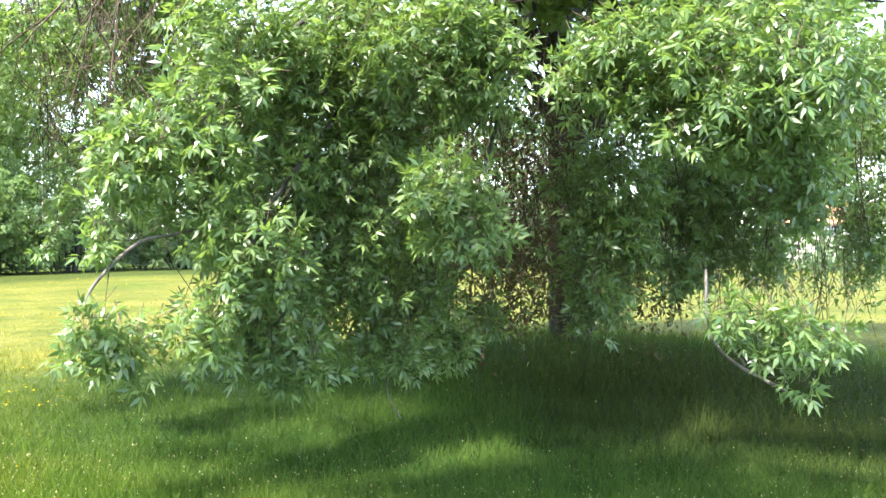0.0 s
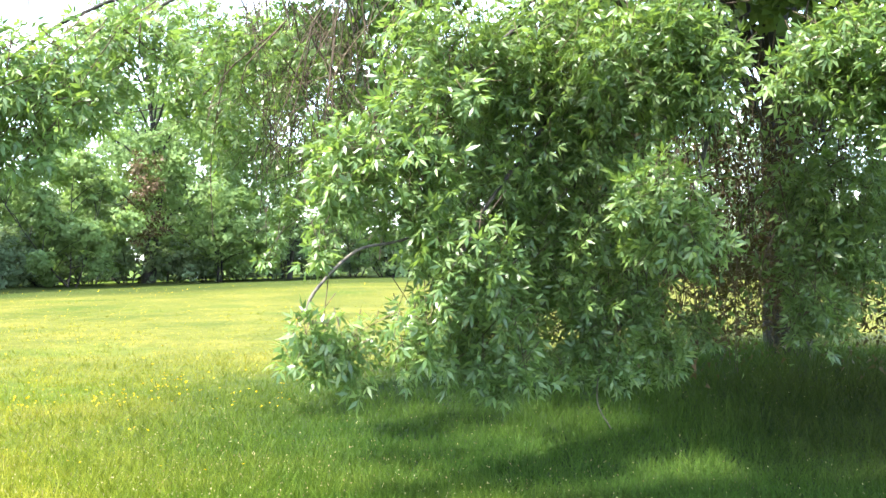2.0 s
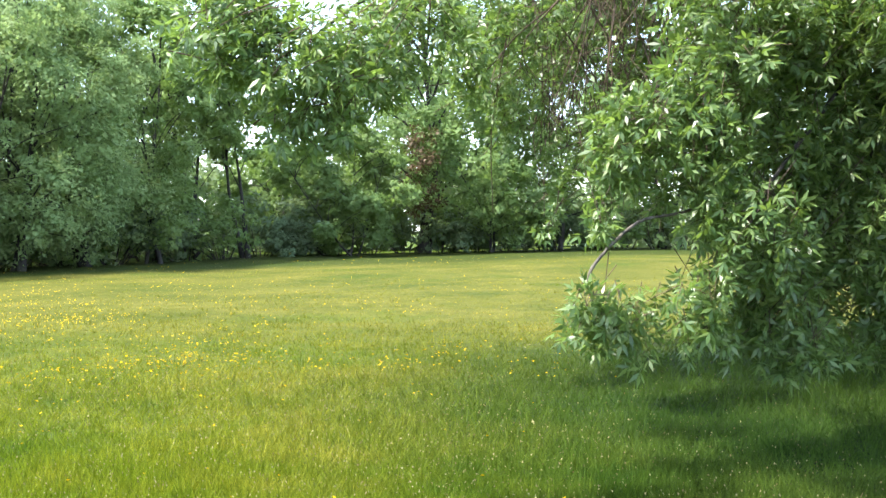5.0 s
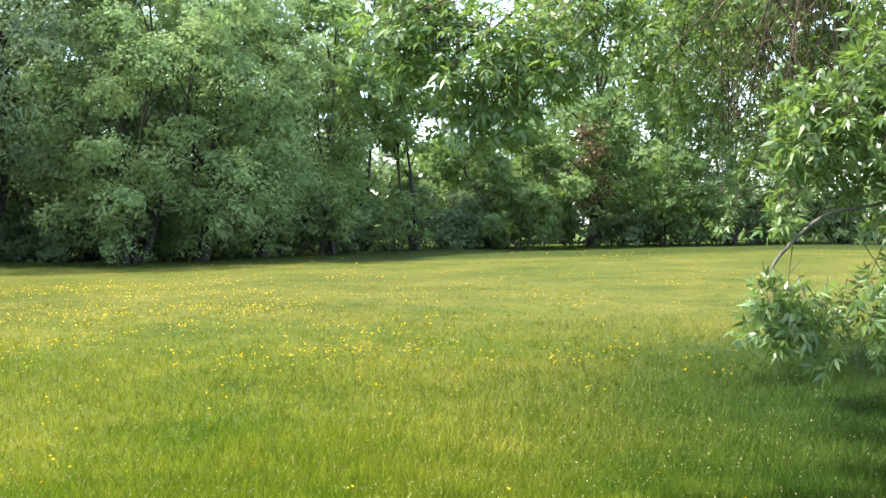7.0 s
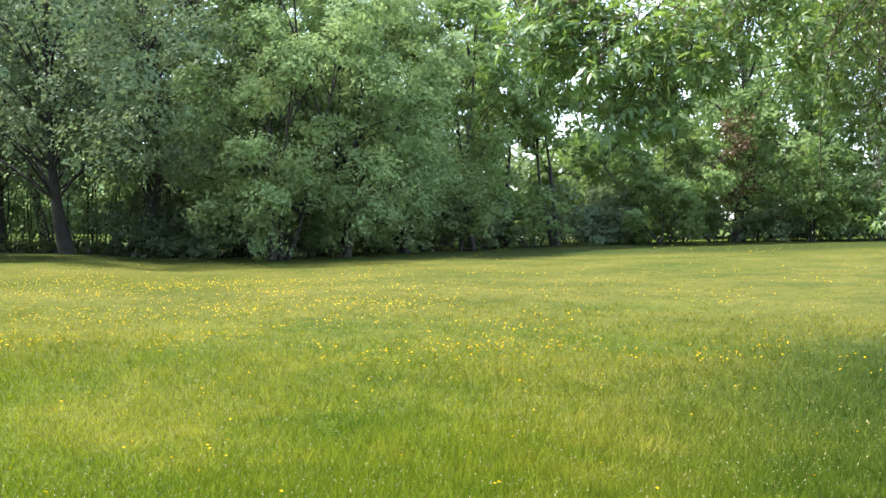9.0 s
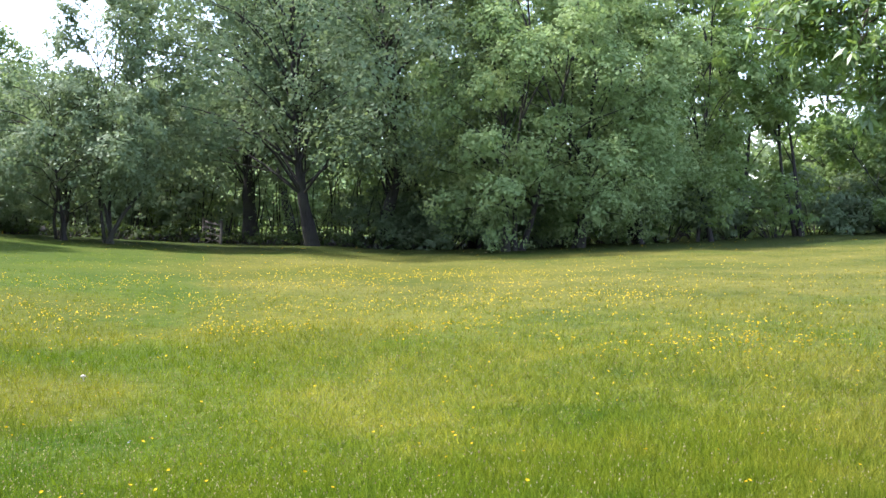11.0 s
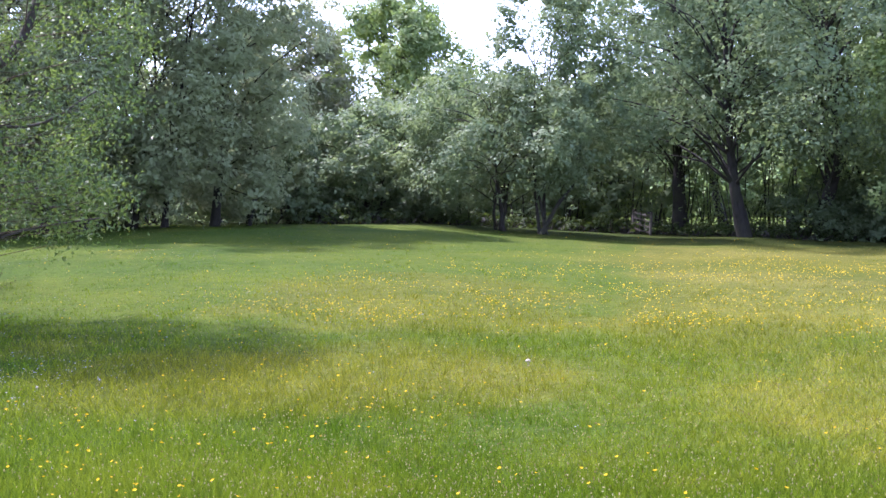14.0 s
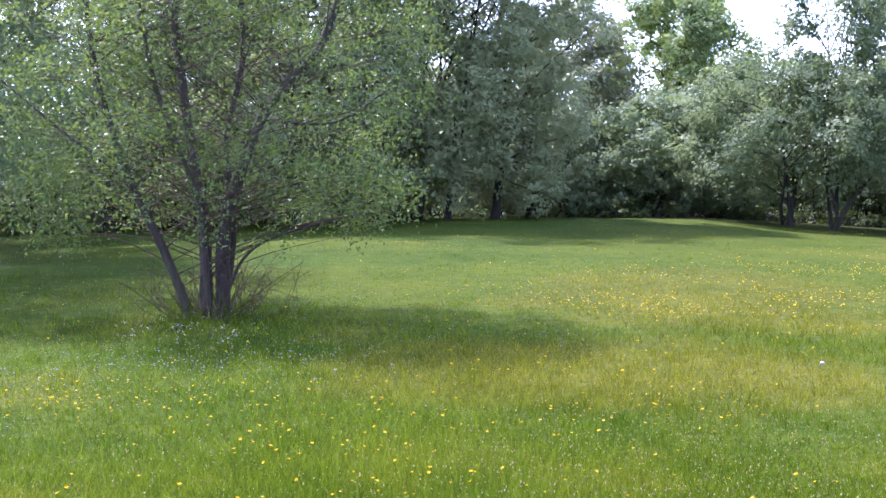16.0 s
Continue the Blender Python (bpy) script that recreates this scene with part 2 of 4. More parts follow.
TWIG = bark("twig_bark", (0.04, 0.026, 0.018), (0.09, 0.06, 0.04), 20)
GROUND = make_ground_material()
GRASS = make_grass_material()
YELLOW = petals("buttercup_petal", (0.46, 0.29, 0.0), (0.55, 0.39, 0.006))
WHITE = petals("white_petal", (0.48, 0.49, 0.46), (0.6, 0.6, 0.57))
LILAC = petals("lilac_petal", (0.2, 0.2, 0.27), (0.3, 0.3, 0.37))
HEADS = petals("grass_head", (0.16, 0.12, 0.05), (0.36, 0.33, 0.16))
PUFF = plain("mushroom_skin", (0.27, 0.24, 0.19), (0.36, 0.32, 0.26), 30, 0.7, 0.1)
# grey stone, darkened in colour for the shade it should lie in
STONE = plain("field_stone", (0.02, 0.022, 0.018), (0.06, 0.057, 0.048), 5, 0.9, 0.6)
WOOD = plain("weathered_wood", (0.06, 0.052, 0.044), (0.13, 0.115, 0.095), 12, 0.85)
WALL = plain("rendered_wall", (0.36, 0.33, 0.3), (0.46, 0.43, 0.4), 2, 0.9)
ROOF = plain("terracotta_tile", (0.42, 0.17, 0.08), (0.58, 0.27, 0.14), 3, 0.85)
DARK = plain("dark_opening", (0.02, 0.02, 0.022), (0.04, 0.04, 0.04), 3, 0.4)


# ---- meshes ----
def build(name, verts, faces, mat, parent=None, label="", soft=False):
    """One mesh object from an array of corners and one of equal-sided faces (or a list of both)."""
    me = bpy.data.meshes.new(name)
    verts = np.asarray(verts, dtype=np.float32)
    faces = np.asarray(faces, dtype=np.int32)
    me.vertices.add(len(verts))
    me.vertices.foreach_set("co", verts.ravel())
    m, k = faces.shape
    me.loops.add(m * k)
    me.loops.foreach_set("vertex_index", faces.ravel())
    me.polygons.add(m)
    me.polygons.foreach_set("loop_start", np.arange(0, m * k, k, dtype=np.int32))
    if soft:
        me.polygons.foreach_set("use_smooth", np.ones(m, dtype=bool))
    me.materials.append(mat)
    me.update(calc_edges=True)
    ob = new(name, me)
    ob.parent = parent
    if label:
        ob["label"] = label
    return ob


def part(name, bm, mat, parent=None, label=""):
    me = bpy.data.meshes.new(name)
    bm.normal_update()
    bm.to_mesh(me)
    bm.free()
    me.materials.append(mat)
    ob = new(name, me)
    ob.parent = parent
    if label:
        ob["label"] = label
    return ob


class Pile:
    """Gathers faces of k corners from many small pieces."""

    def __init__(self, k=4):
        self.v, self.f, self.n, self.k = [], [], 0, k

    def add(self, verts, faces):
        self.v.append(np.asarray(verts, dtype=np.float32).reshape(-1, 3))
        self.f.append(np.asarray(faces, dtype=np.int32).reshape(-1, self.k) + self.n)
        self.n += len(self.v[-1])

    def make(self, name, mat, parent=None, label="", soft=False):
        return build(name, np.concatenate(self.v), np.concatenate(self.f), mat, parent, label, soft)


def curve_points(points, steps):
    """A smooth line through the points (Catmull-Rom)."""
    p = np.asarray(points, dtype=float)
    p = np.vstack([2 * p[0] - p[1], p, 2 * p[-1] - p[-2]])
    out = []
    for i in range(1, len(p) - 2):
        for s in np.arange(steps) / steps:
            a, b, c, d = p[i - 1:i + 3]
            out.append(0.5 * (2 * b + (c - a) * s + (2 * a - 5 * b + 4 * c - d) * s * s + (3 * b - a - 3 * c + d) * s ** 3))
    out.append(p[-2])
    return np.array(out)


def tube(pile, line, r0, r1, sides=6, rough=0.0, rng=None):
    """A tapered tube along a line."""
    line = np.asarray(line)
    n = len(line)
    tang = np.gradient(line, axis=0)
    tang /= np.linalg.norm(tang, axis=1)[:, None] + 1e-9
    ref = np.array([0.31, 0.2, 0.93]) if abs(tang[0][2]) < 0.8 else np.array([0.95, 0.3, 0.1])
    a = np.cross(tang, ref)
    a /= np.linalg.norm(a, axis=1)[:, None] + 1e-9
    b = np.cross(tang, a)
    ang = np.arange(sides) / sides * 2 * np.pi
    rad = np.linspace(0, 1, n) ** 0.8
    rad = (r0 + (r1 - r0) * rad)[:, None] * np.ones((n, sides))
    if rough and rng is not None:
        rad = rad * (1 + rough * rng.normal(size=(n, sides)))
    v = line[:, None] + rad[..., None] * (np.cos(ang)[None, :, None] * a[:, None] + np.sin(ang)[None, :, None] * b[:, None])
    i, j = np.meshgrid(np.arange(n - 1), np.arange(sides), indexing="ij")
    k = (j + 1) % sides
    f = np.stack([i * sides + j, i * sides + k, (i + 1) * sides + k, (i + 1) * sides + j], -1)
    pile.add(v, f)


def unit(v):
    return v / (np.linalg.norm(v, axis=-1, keepdims=True) + 1e-9)


def blades(pile, at, way, normal, length, width, belly=0.42):
    """Pointed leaves, slightly folded along the middle: one face each (a long triangle in a pile of triangles)."""
    side = unit(np.cross(way, normal)) * (width / 2)[:, None]
    if pile.k == 3:
        low = at + way * (length * 0.2 * (belly > 0.3))[:, None]
        v = np.stack([low - side, low + side, at + way * length[:, None]], 1)
        pile.add(v, np.arange(len(at) * 3).reshape(-1, 3))
        return
    lift = unit(normal) * (width * 0.12)[:, None]
    mid = at + way * (length * belly)[:, None]
    v = np.stack([at, mid + side + lift, at + way * length[:, None], mid - side + lift], 1)
    f = np.arange(len(at) * 4).reshape(-1, 4)
    pile.add(v, f)


# ---- the ground ----
EDGE_AZ = [-180, -60, -30, 10, 17, 26, 34, 41, 49, 53, 57, 65, 70, 76, 82, 95, 104, 125, 180]
EDGE_D = [60, 60, 60, 62, 60, 55, 48, 45, 44, 45, 48, 47, 45, 43, 41, 40, 38, 40, 60]
EDGE_Z = [0.1, 0.1, 0.14, 0.47, 0.3, 0.2, 0.12, -0.02, -0.02, 0.16, 0.22, 0.64, 0.91, 1.01, 1.07, 0.87, 0.7, 0.4, 0.1]


def ground_z(x, y):
    x, y = np.asarray(x, dtype=float), np.asarray(y, dtype=float)
    az, r = np.degrees(np.arctan2(-x, y)), np.hypot(x, y)
    d, z = np.interp(az, EDGE_AZ, EDGE_D), np.interp(az, EDGE_AZ, EDGE_Z)
    u = np.clip((r - 6) / (d - 6), 0, 1)
    swell = 0.04 * np.sin(x * 0.45 + 1) * np.cos(y * 0.37) * np.clip(r / 8 - 0.4, 0, 1)
    mound = 0.22 * np.exp(-((x - 3.3) ** 2 + (y - 14.6) ** 2) / 6.0)
    return z * u * u * (3 - 2 * u) + swell + mound


def place(az, d):
    """The point of the ground at an angle to the left of +y and a distance from the middle."""
    x, y = -d * math.sin(radians(az)), d * math.cos(radians(az))
    return np.array([x, y, float(ground_z(x, y))])


def make_ground():
    rings = np.concatenate([[0.02], np.linspace(1, 30, 59), np.geomspace(31, 1500, 60)])
    turns = 288
    a = np.arange(turns) / turns * 2 * np.pi
    x, y = rings[:, None] * np.cos(a), rings[:, None] * np.sin(a)
    z = ground_z(x, y)
    i, j = np.meshgrid(np.arange(len(rings) - 1), np.arange(turns), indexing="ij")
    k = (j + 1) % turns
    f = np.stack([i * turns + j, (i + 1) * turns + j, (i + 1) * turns + k, i * turns + k], -1).reshape(-1, 4)
    ob = build("ground", np.stack([x, y, z], -1).reshape(-1, 3), f, GROUND, soft=True)
    tagged(ob, "flowery hay meadow of green and strawy grass", "meadow", kind="structure")


make_ground()


def field(rng, n, r0, r1, az0=-34.0, az1=112.0):
    """Places over the meadow, thinning out with the distance."""
    r = 1 / rng.uniform(1 / r1, 1 / r0, n)
    az = np.radians(rng.uniform(az0, az1, n))
    x, y = -r * np.sin(az), r * np.cos(az)
    return x, y, r


def patchy(x, y, scale, seed):
    """Soft noise of 0 to 1 over the meadow."""
    g = np.random.default_rng(seed)
    out = np.zeros_like(x)
    for octave in range(3):
        for _ in range(4):
            th, ph = g.uniform(0, 2 * np.pi, 2)
            k = scale * 2 ** octave * g.uniform(0.7, 1.4)
            out += np.sin((x * np.cos(th) + y * np.sin(th)) * k + ph) / 2 ** octave
    return 1 / (1 + np.exp(-out * 0.9))


def under_tree(x, y):
    return np.exp(-(((x - 3.2) / 4.2) ** 2 + ((y - 13.0) / 4.5) ** 2))


def grass(name, label, n, r0, r1, seed, tall, wide, az0=-34.0, az1=112.0, even=False):
    rng = np.random.default_rng(seed)
    x, y, r = field(rng, n, r0, r1, az0, az1)
    if even:
        r = np.sqrt(rng.uniform(r0 * r0, r1 * r1, n))
        az = np.radians(rng.uniform(az0, az1, n))
        x, y = -r * np.sin(az), r * np.cos(az)
    if not even:                     # no hard edge where the longer grass begins
        out = r + rng.exponential(0.7, n) * np.exp(-(r - r0) / 1.2)
        x, y, r = x * out / r, y * out / r, out
    tuft = patchy(x, y, 0.9, 5)
    h = tall * (0.68 + 0.64 * tuft) * rng.uniform(0.6, 1.25, n) + 0.16 * under_tree(x, y) * rng.uniform(0.5, 1.4, n) + 0.34 * np.exp(-(((x - 3.6) / 3.4) ** 2 + ((y - 13.2) / 2.4) ** 2)) * rng.uniform(0.3, 1.3, n)
    track = np.abs(TRACK[0] * x + TRACK[1] * y + TRACK[2])
    h += 0.42 * np.exp(-((x + 14.25) ** 2 + (y + 1.27) ** 2) / 0.9) * rng.uniform(0.3, 1.3, n)
    h *= (0.55 + 0.45 * np.clip(track / 1.4, 0, 1)) * np.clip(1.25 - r / 26, 0.32, 1)
    w = wide + 0.0004 * r
    z = ground_z(x, y)
    th = rng.uniform(0, 2 * np.pi, n)
    lean = rng.uniform(0.1, 1.45, n)
    way = np.stack([np.cos(th) * lean, np.sin(th) * lean, np.ones(n)], -1)
    way = unit(way)
    spin = rng.uniform(0, 2 * np.pi, n)
    nor = np.stack([np.cos(spin), np.sin(spin), np.full(n, 0.2)], -1)
    p = Pile(3)
    blades(p, np.stack([x, y, z - 0.01], -1), way, nor, h, w * rng.uniform(0.7, 1.4, n), 0.0)
    ob = p.make(name, GRASS)
    tagged(ob, label, "grass", kind="stuff")


# ---- trees ----
def lobe_leaves(pile, rng, centre, radius, n, size, flat=0.85, droop=0.25, clumps=16, spread=0.24, stout=0.5):
    """Leaves gathered in clumps over the outside of a rounded lobe."""
    d = unit(rng.normal(size=(clumps, 3)))
    d[:, 2] = np.where(d[:, 2] < -0.35, -d[:, 2], d[:, 2])
    c = centre + d * np.array([radius, radius, radius * flat]) * rng.uniform(0.55, 1.0, (clumps, 1))
    k = rng.integers(0, clumps, n)
    at = c[k] + rng.normal(size=(n, 3)) * radius * spread * np.array([1, 1, 0.7])
    out = unit(at - centre)
    way = unit(out * 0.6 + rng.normal(size=(n, 3)) * 0.8 - np.array([0, 0, droop]))
    nor = unit(out * 0.6 + np.array([0, 0, 0.7]) + rng.normal(size=(n, 3)) * 0.5)
    length = size * rng.uniform(0.55, 1.3, n)
    blades(pile, at - way * (length * 0.5)[:, None], way, nor, length, length * rng.uniform(0.8, 1.2, n) * stout)


def puff(pile, rng, centre, radius, n, size, out=(0, 0, 0), squash=0.78, stout=0.62, loose=1.0):
    """One leafy bough: small tight sprays over its upper and outer side, each spray facing one way, and a few leaves inside."""
    out = np.asarray(out, dtype=float)
    k = max(5, int(n / 20))
    d = unit(rng.normal(size=(k, 3)) + out * 0.55 + np.array([0, 0, 0.35]))
    c = centre + d * np.array([radius, radius, radius * squash]) * rng.uniform(0.62, 1.06, (k, 1))
    face = unit(d * 0.85 + np.array([0, 0, 0.45]) + rng.normal(size=(k, 3)) * 0.28)
    i = rng.integers(0, k, n)
    spread = rng.uniform(0.12, 0.21, k)[i] * radius * loose
    at = c[i] + rng.normal(size=(n, 3)) * spread[:, None] * np.array([1, 1, 0.62])
    nor = unit(face[i] + rng.normal(size=(n, 3)) * 0.34)
    way = rng.normal(size=(n, 3)) + d[i] * 0.5 - np.array([0, 0, 0.35])
    way = unit(way - nor * (way * nor).sum(1, keepdims=True))
    length = size * rng.uniform(0.6, 1.35, n)
    blades(pile, at - way * (length * 0.5)[:, None], way, nor, length, length * rng.uniform(0.75, 1.2, n) * stout)
    m = max(3, int(n * 0.05))
    at = centre + unit(rng.normal(size=(m, 3))) * radius * rng.uniform(0.05, 0.55, (m, 1))
    way, nor = unit(rng.normal(size=(m, 3))), unit(rng.normal(size=(m, 3)))
    length = np.minimum(size * 2.0, radius * 0.6) * rng.uniform(0.7, 1.2, m)
    blades(pile, at - way * (length * 0.5)[:, None], way, nor, length, length * 0.6)


def tree(name, label, az, d, height, radius, base, leaves, size, leaf, seed, trunk=0.2, lobes=26, stems=1, wood=BARK, lean=0.0, group="trees round the meadow", shape=0.46):
    """A broad-leaved tree: tapered stems with limbs, and a crown of leafy boughs; base: where the crown begins; shape: where it is widest."""
    rng = np.random.default_rng(seed)
    foot = place(az, d)
    ob = tagged(new(name), label, "tree", group)
    ob.location = foot
    w, c = Pile(), Pile(3)
    span = height - base
    tops = []
    for s in range(stems):
        off = rng.normal(size=2) * (0.3 * radius if stems > 1 else 0.1 * radius)
        off[0] += lean
        start = np.array([*(rng.normal(size=2) * trunk * 1.2 * (stems > 1)), -0.15])
        top = np.array([off[0], off[1], base + span * rng.uniform(0.55, 0.72)])
        mid = start * 0.6 + top * 0.4 + np.array([*(rng.normal(size=2) * 0.03 * height), 0])
        line = curve_points([start, start + (mid - start) * 0.45 + np.array([*(rng.normal(size=2) * trunk * 0.5), 0]), mid, top], 5)
        r = trunk * (1 if stems == 1 else rng.uniform(0.5, 0.8))
        tube(w, line, r * 1.2, r * 0.22, 9, 0.09, rng)
        tops.append(line)
    turn = rng.uniform(0, 6.28)
    for i in range(lobes):
        u = (i + rng.uniform(0.0, 1.0)) / lobes
        rise = (u - shape) / (1.04 - shape) if u > shape else (shape - u) / (shape + 0.24)
        env = radius * math.sqrt(max(0.02, 1 - rise ** 2)) * rng.uniform(0.86, 1.1)
        rad = min(radius * rng.uniform(0.24, 0.4), 1.75) * (1 - 0.22 * u)
        th = turn + i * 2.39996 + rng.normal() * 0.3
        rr = max(0.0, env - rad * 0.75) * (1.0 if i % 4 else rng.uniform(0.2, 0.6))
        axis = tops[i % stems]
        zc = base + rad * 0.5 + (span - rad * 1.25) * u
        k = max(6, int(np.argmin(np.abs(axis[:, 2] - (zc - 0.2 * span)))))
        root = axis[min(k, len(axis) - 1)]
        mid_axis = axis[int(np.argmin(np.abs(axis[:, 2] - zc)))]
        out = np.array([math.cos(th), math.sin(th), 0.0])
        centre = np.array([mid_axis[0] * 0.6, mid_axis[1] * 0.6, zc]) + out * rr
        puff(c, rng, centre, rad, int(leaves / lobes * rng.uniform(0.75, 1.25)), size, out)
        bend = root * np.array([0.62, 0.62, 0.45]) + centre * np.array([0.38, 0.38, 0.55]) + np.array([0, 0, 0.08 * np.linalg.norm(centre - root)]) + rng.normal(size=3) * 0.12 * rad
        tube(w, curve_points([root, bend, centre], 3), trunk * rng.uniform(0.14, 0.28), 0.012, 4)
    w.make("trunk", wood, ob, soft=True)
    c.make("crown", leaf, ob)
    return ob


BLUISH = "leafy ash tree with a dense blue-green crown at the meadow's edge"
BUSHY = "bushy ash tree in full leaf, leafy down to the grass"
def border(label, az, d, height, radius, base, leaves, size, leaf, trunk, lobes, stems, seed):
    near = float(np.interp(az, [59, 66, 72, 79, 112], [1.0, 0.8, 0.66, 0.62, 0.62]))     # the field's left side lies closer
    if 48 < az < 60 and d < 50:              # old trees that reach far out over the grass
        d, radius, height, trunk = d * 1.18, radius * 1.22, height * 1.14, trunk * 1.1
        size *= 1.2
    if az < 20 and d < 70:
        height *= 1.2
    tall = 79 < az < 120 and d < 66          # high trees, their unseen tops stretched to throw shade on the grass
    if near < 1:
        top = 1.5 + (0.6 + height - 1.5) * near
        height = top - place(az, d * near)[2]
    if tall:
        height, radius, leaves, lobes, trunk = height * 1.95, radius * 1.35, leaves * 1.35, lobes + 14, trunk * 1.3
    if leaf is ASH_BLUE_HAZE:
        base *= 0.3
    d, radius, base, size, trunk = d * near, radius * near, base * near, size * (0.2 + 0.8 * near), trunk * near
    return tree("willow_tree" if leaf is WILLOW else "ash_tree", label, az, d, height, radius * 1.16, base, int(leaves * (1.75 if d < 50 else 1.35)), size * (0.86 if d < 50 else 0.96), leaf, seed, trunk, int(lobes * 1.5), stems)


# label, angle, distance, height, radius, crown base, leaves, leaf size, leaf, trunk, lobes, stems, seed
border(BUSHY, 106.5, 50, 12, 5.2, 2.2, 13000, 0.26, ASH_OLD, 0.24, 26, 1, 101)
border(BUSHY, 112.0, 41, 11, 5.8, 2.0, 11000, 0.28, ASH_OLD, 0.24, 24, 1, 190)
border(BLUISH, 96.3, 65, 12, 4.6, 1.2, 9000, 0.3, ASH_BLUE_HAZE, 0.22, 26, 2, 196)
border(BLUISH, 102.5, 65, 12, 4.6, 1.2, 9000, 0.3, ASH_BLUE_HAZE, 0.22, 26, 2, 197)
border(BUSHY, 119.0, 37, 10.5, 5.6, 2.0, 10000, 0.28, ASH_OLD, 0.24, 24, 1, 195)
border(BUSHY, 99.5, 62, 12, 4.5, 2.4, 12000, 0.26, ASH_BLUE_HAZE, 0.26, 26, 1, 102)
border(BLUISH, 93.5, 62, 13, 4.6, 2.6, 12000, 0.28, ASH_BLUE_HAZE, 0.24, 28, 1, 103)
border(BLUISH, 88.5, 60, 13.5, 4.2, 2.2, 12000, 0.28, ASH_BLUE_HAZE, 0.24, 28, 1, 104)
border(BLUISH, 86.4, 60, 13.0, 4.2, 1.4, 10000, 0.28, ASH_BLUE_HAZE, 0.22, 28, 2, 191)
border(BLUISH, 82.3, 61, 12.6, 4.0, 1.2, 10000, 0.28, ASH_BLUE_HAZE, 0.2, 28, 2, 192)
border(BLUISH, 78.6, 66, 12.4, 3.2, 0.8, 9000, 0.3, ASH_BLUE_HAZE, 0.18, 24, 2, 193)
border(BLUISH, 90.8, 58, 13.0, 4.2, 1.4, 9000, 0.28, ASH_BLUE_HAZE, 0.22, 26, 2, 194)
border(BLUISH, 84.3, 62, 13.5, 4.2, 1.9, 14000, 0.28, ASH_BLUE_HAZE, 0.25, 30, 1, 105)
border(BLUISH, 80.2, 63, 13.0, 4.0, 1.4, 14000, 0.28, ASH_BLUE_HAZE, 0.22, 30, 1, 106)
border("brownish tree of sparse dull foliage behind the shrubs", 75.4, 90, 17.0, 5.8, 3.0, 18000, 0.34, BROWNISH, 0.24, 24, 2, 107)
border("tall rounded fresh-green tree rising behind the others", 70.8, 92, 18.6, 6.0, 3.5, 24000, 0.36, ASH_YELLOW, 0.36, 44, 1, 108)
border("low spreading grey-green willow at the field corner", 72.0, 70, 8.0, 4.4, 0.5, 11000, 0.3, WILLOW, 0.16, 26, 3, 109)
border("yellowish-green small tree among darker ones", 68.2, 72, 9.6, 3.0, 2.5, 7000, 0.3, ASH_YELLOW, 0.15, 18, 1, 110)
border("low spreading grey-green willow at the field corner", 76.6, 72, 7.6, 3.8, 0.4, 9000, 0.3, WILLOW, 0.15, 22, 3, 111)
border("grey-green willow with silvery lit leaves over a stone wall", 65.6, 51, 7.6, 4.2, 1.2, 21000, 0.189, WILLOW, 0.16, 30, 4, 112)
border("slender grey-green tree with gaps of sky in its crown", 63.2, 46, 10.4, 2.7, 1.6, 11500, 0.18, WILLOW, 0.14, 24, 4, 113)
border("slender grey-green tree hanging over the gate", 59.4, 44.5, 7.0, 2.6, 1.8, 7000, 0.18, ASH_OLD, 0.11, 26, 3, 198)
border("old ash tree with a leaning trunk beside the gate", 56.4, 41.5, 12.6, 3.1, 3.0, 17000, 0.18, ASH_OLD, 0.3, 30, 1, 114)
border("old ash tree with many upright limbs and an open base", 53.3, 37.6, 14.0, 5.6, 2.3, 32199, 0.164, ASH_OLD, 0.26, 44, 1, 115)
border("pollarded ash tree with a broken thick trunk", 49.4, 38.5, 11.5, 4.0, 2.4, 19600, 0.164, ASH_OLD, 0.31, 26, 1, 116)
border(BUSHY, 45.0, 46, 14.0, 2.9, 0.6, 19600, 0.18, ASH_LIT, 0.22, 30, 3, 117)
border(BUSHY, 43.0, 42, 12.0, 3.4, 0.3, 19600, 0.18, ASH_LIT, 0.2, 30, 3, 118)
border("bushy ash tree with paler sunlit lumps of leaves", 39.6, 43, 11.2, 3.6, 0.3, 23800, 0.18, ASH_LIT, 0.2, 34, 3, 119)
border(BUSHY, 36.4, 46, 11.6, 3.3, 0.3, 19600, 0.18, ASH_LIT, 0.2, 30, 3, 120)
border(BUSHY, 33.6, 49, 12.6, 3.0, 0.4, 12000, 0.24, ASH_FRESH, 0.18, 28, 2, 121)
border("slim tall ash tree with dark bare stems", 31.2, 53, 14.0, 2.8, 4.2, 9000, 0.25, ASH_FRESH, 0.18, 22, 2, 122)
border("slim tall ash tree with dark bare stems", 28.9, 54, 14.0, 2.7, 4.6, 7500, 0.25, ASH_FRESH, 0.17, 20, 2, 123)
border("low thicket tree in light green leaf", 26.6, 60, 6.2, 3.0, 0.3, 9000, 0.26, ASH_FRESH, 0.1, 20, 4, 124)
border("round light-green bushy young tree", 23.2, 56, 6.6, 2.5, 0.2, 10000, 0.24, ASH_FRESH, 0.1, 20, 3, 125)
ivied = border("large ash tree with brown withered twigs on its trunk", 19.6, 60, 14.0, 4.4, 2.0, 15000, 0.26, ASH_FRESH, 0.36, 32, 1, 126)
border("low thicket tree in light green leaf", 16.0, 60, 7.4, 3.6, 0.3, 12000, 0.26, ASH_FRESH, 0.12, 24, 3, 127)
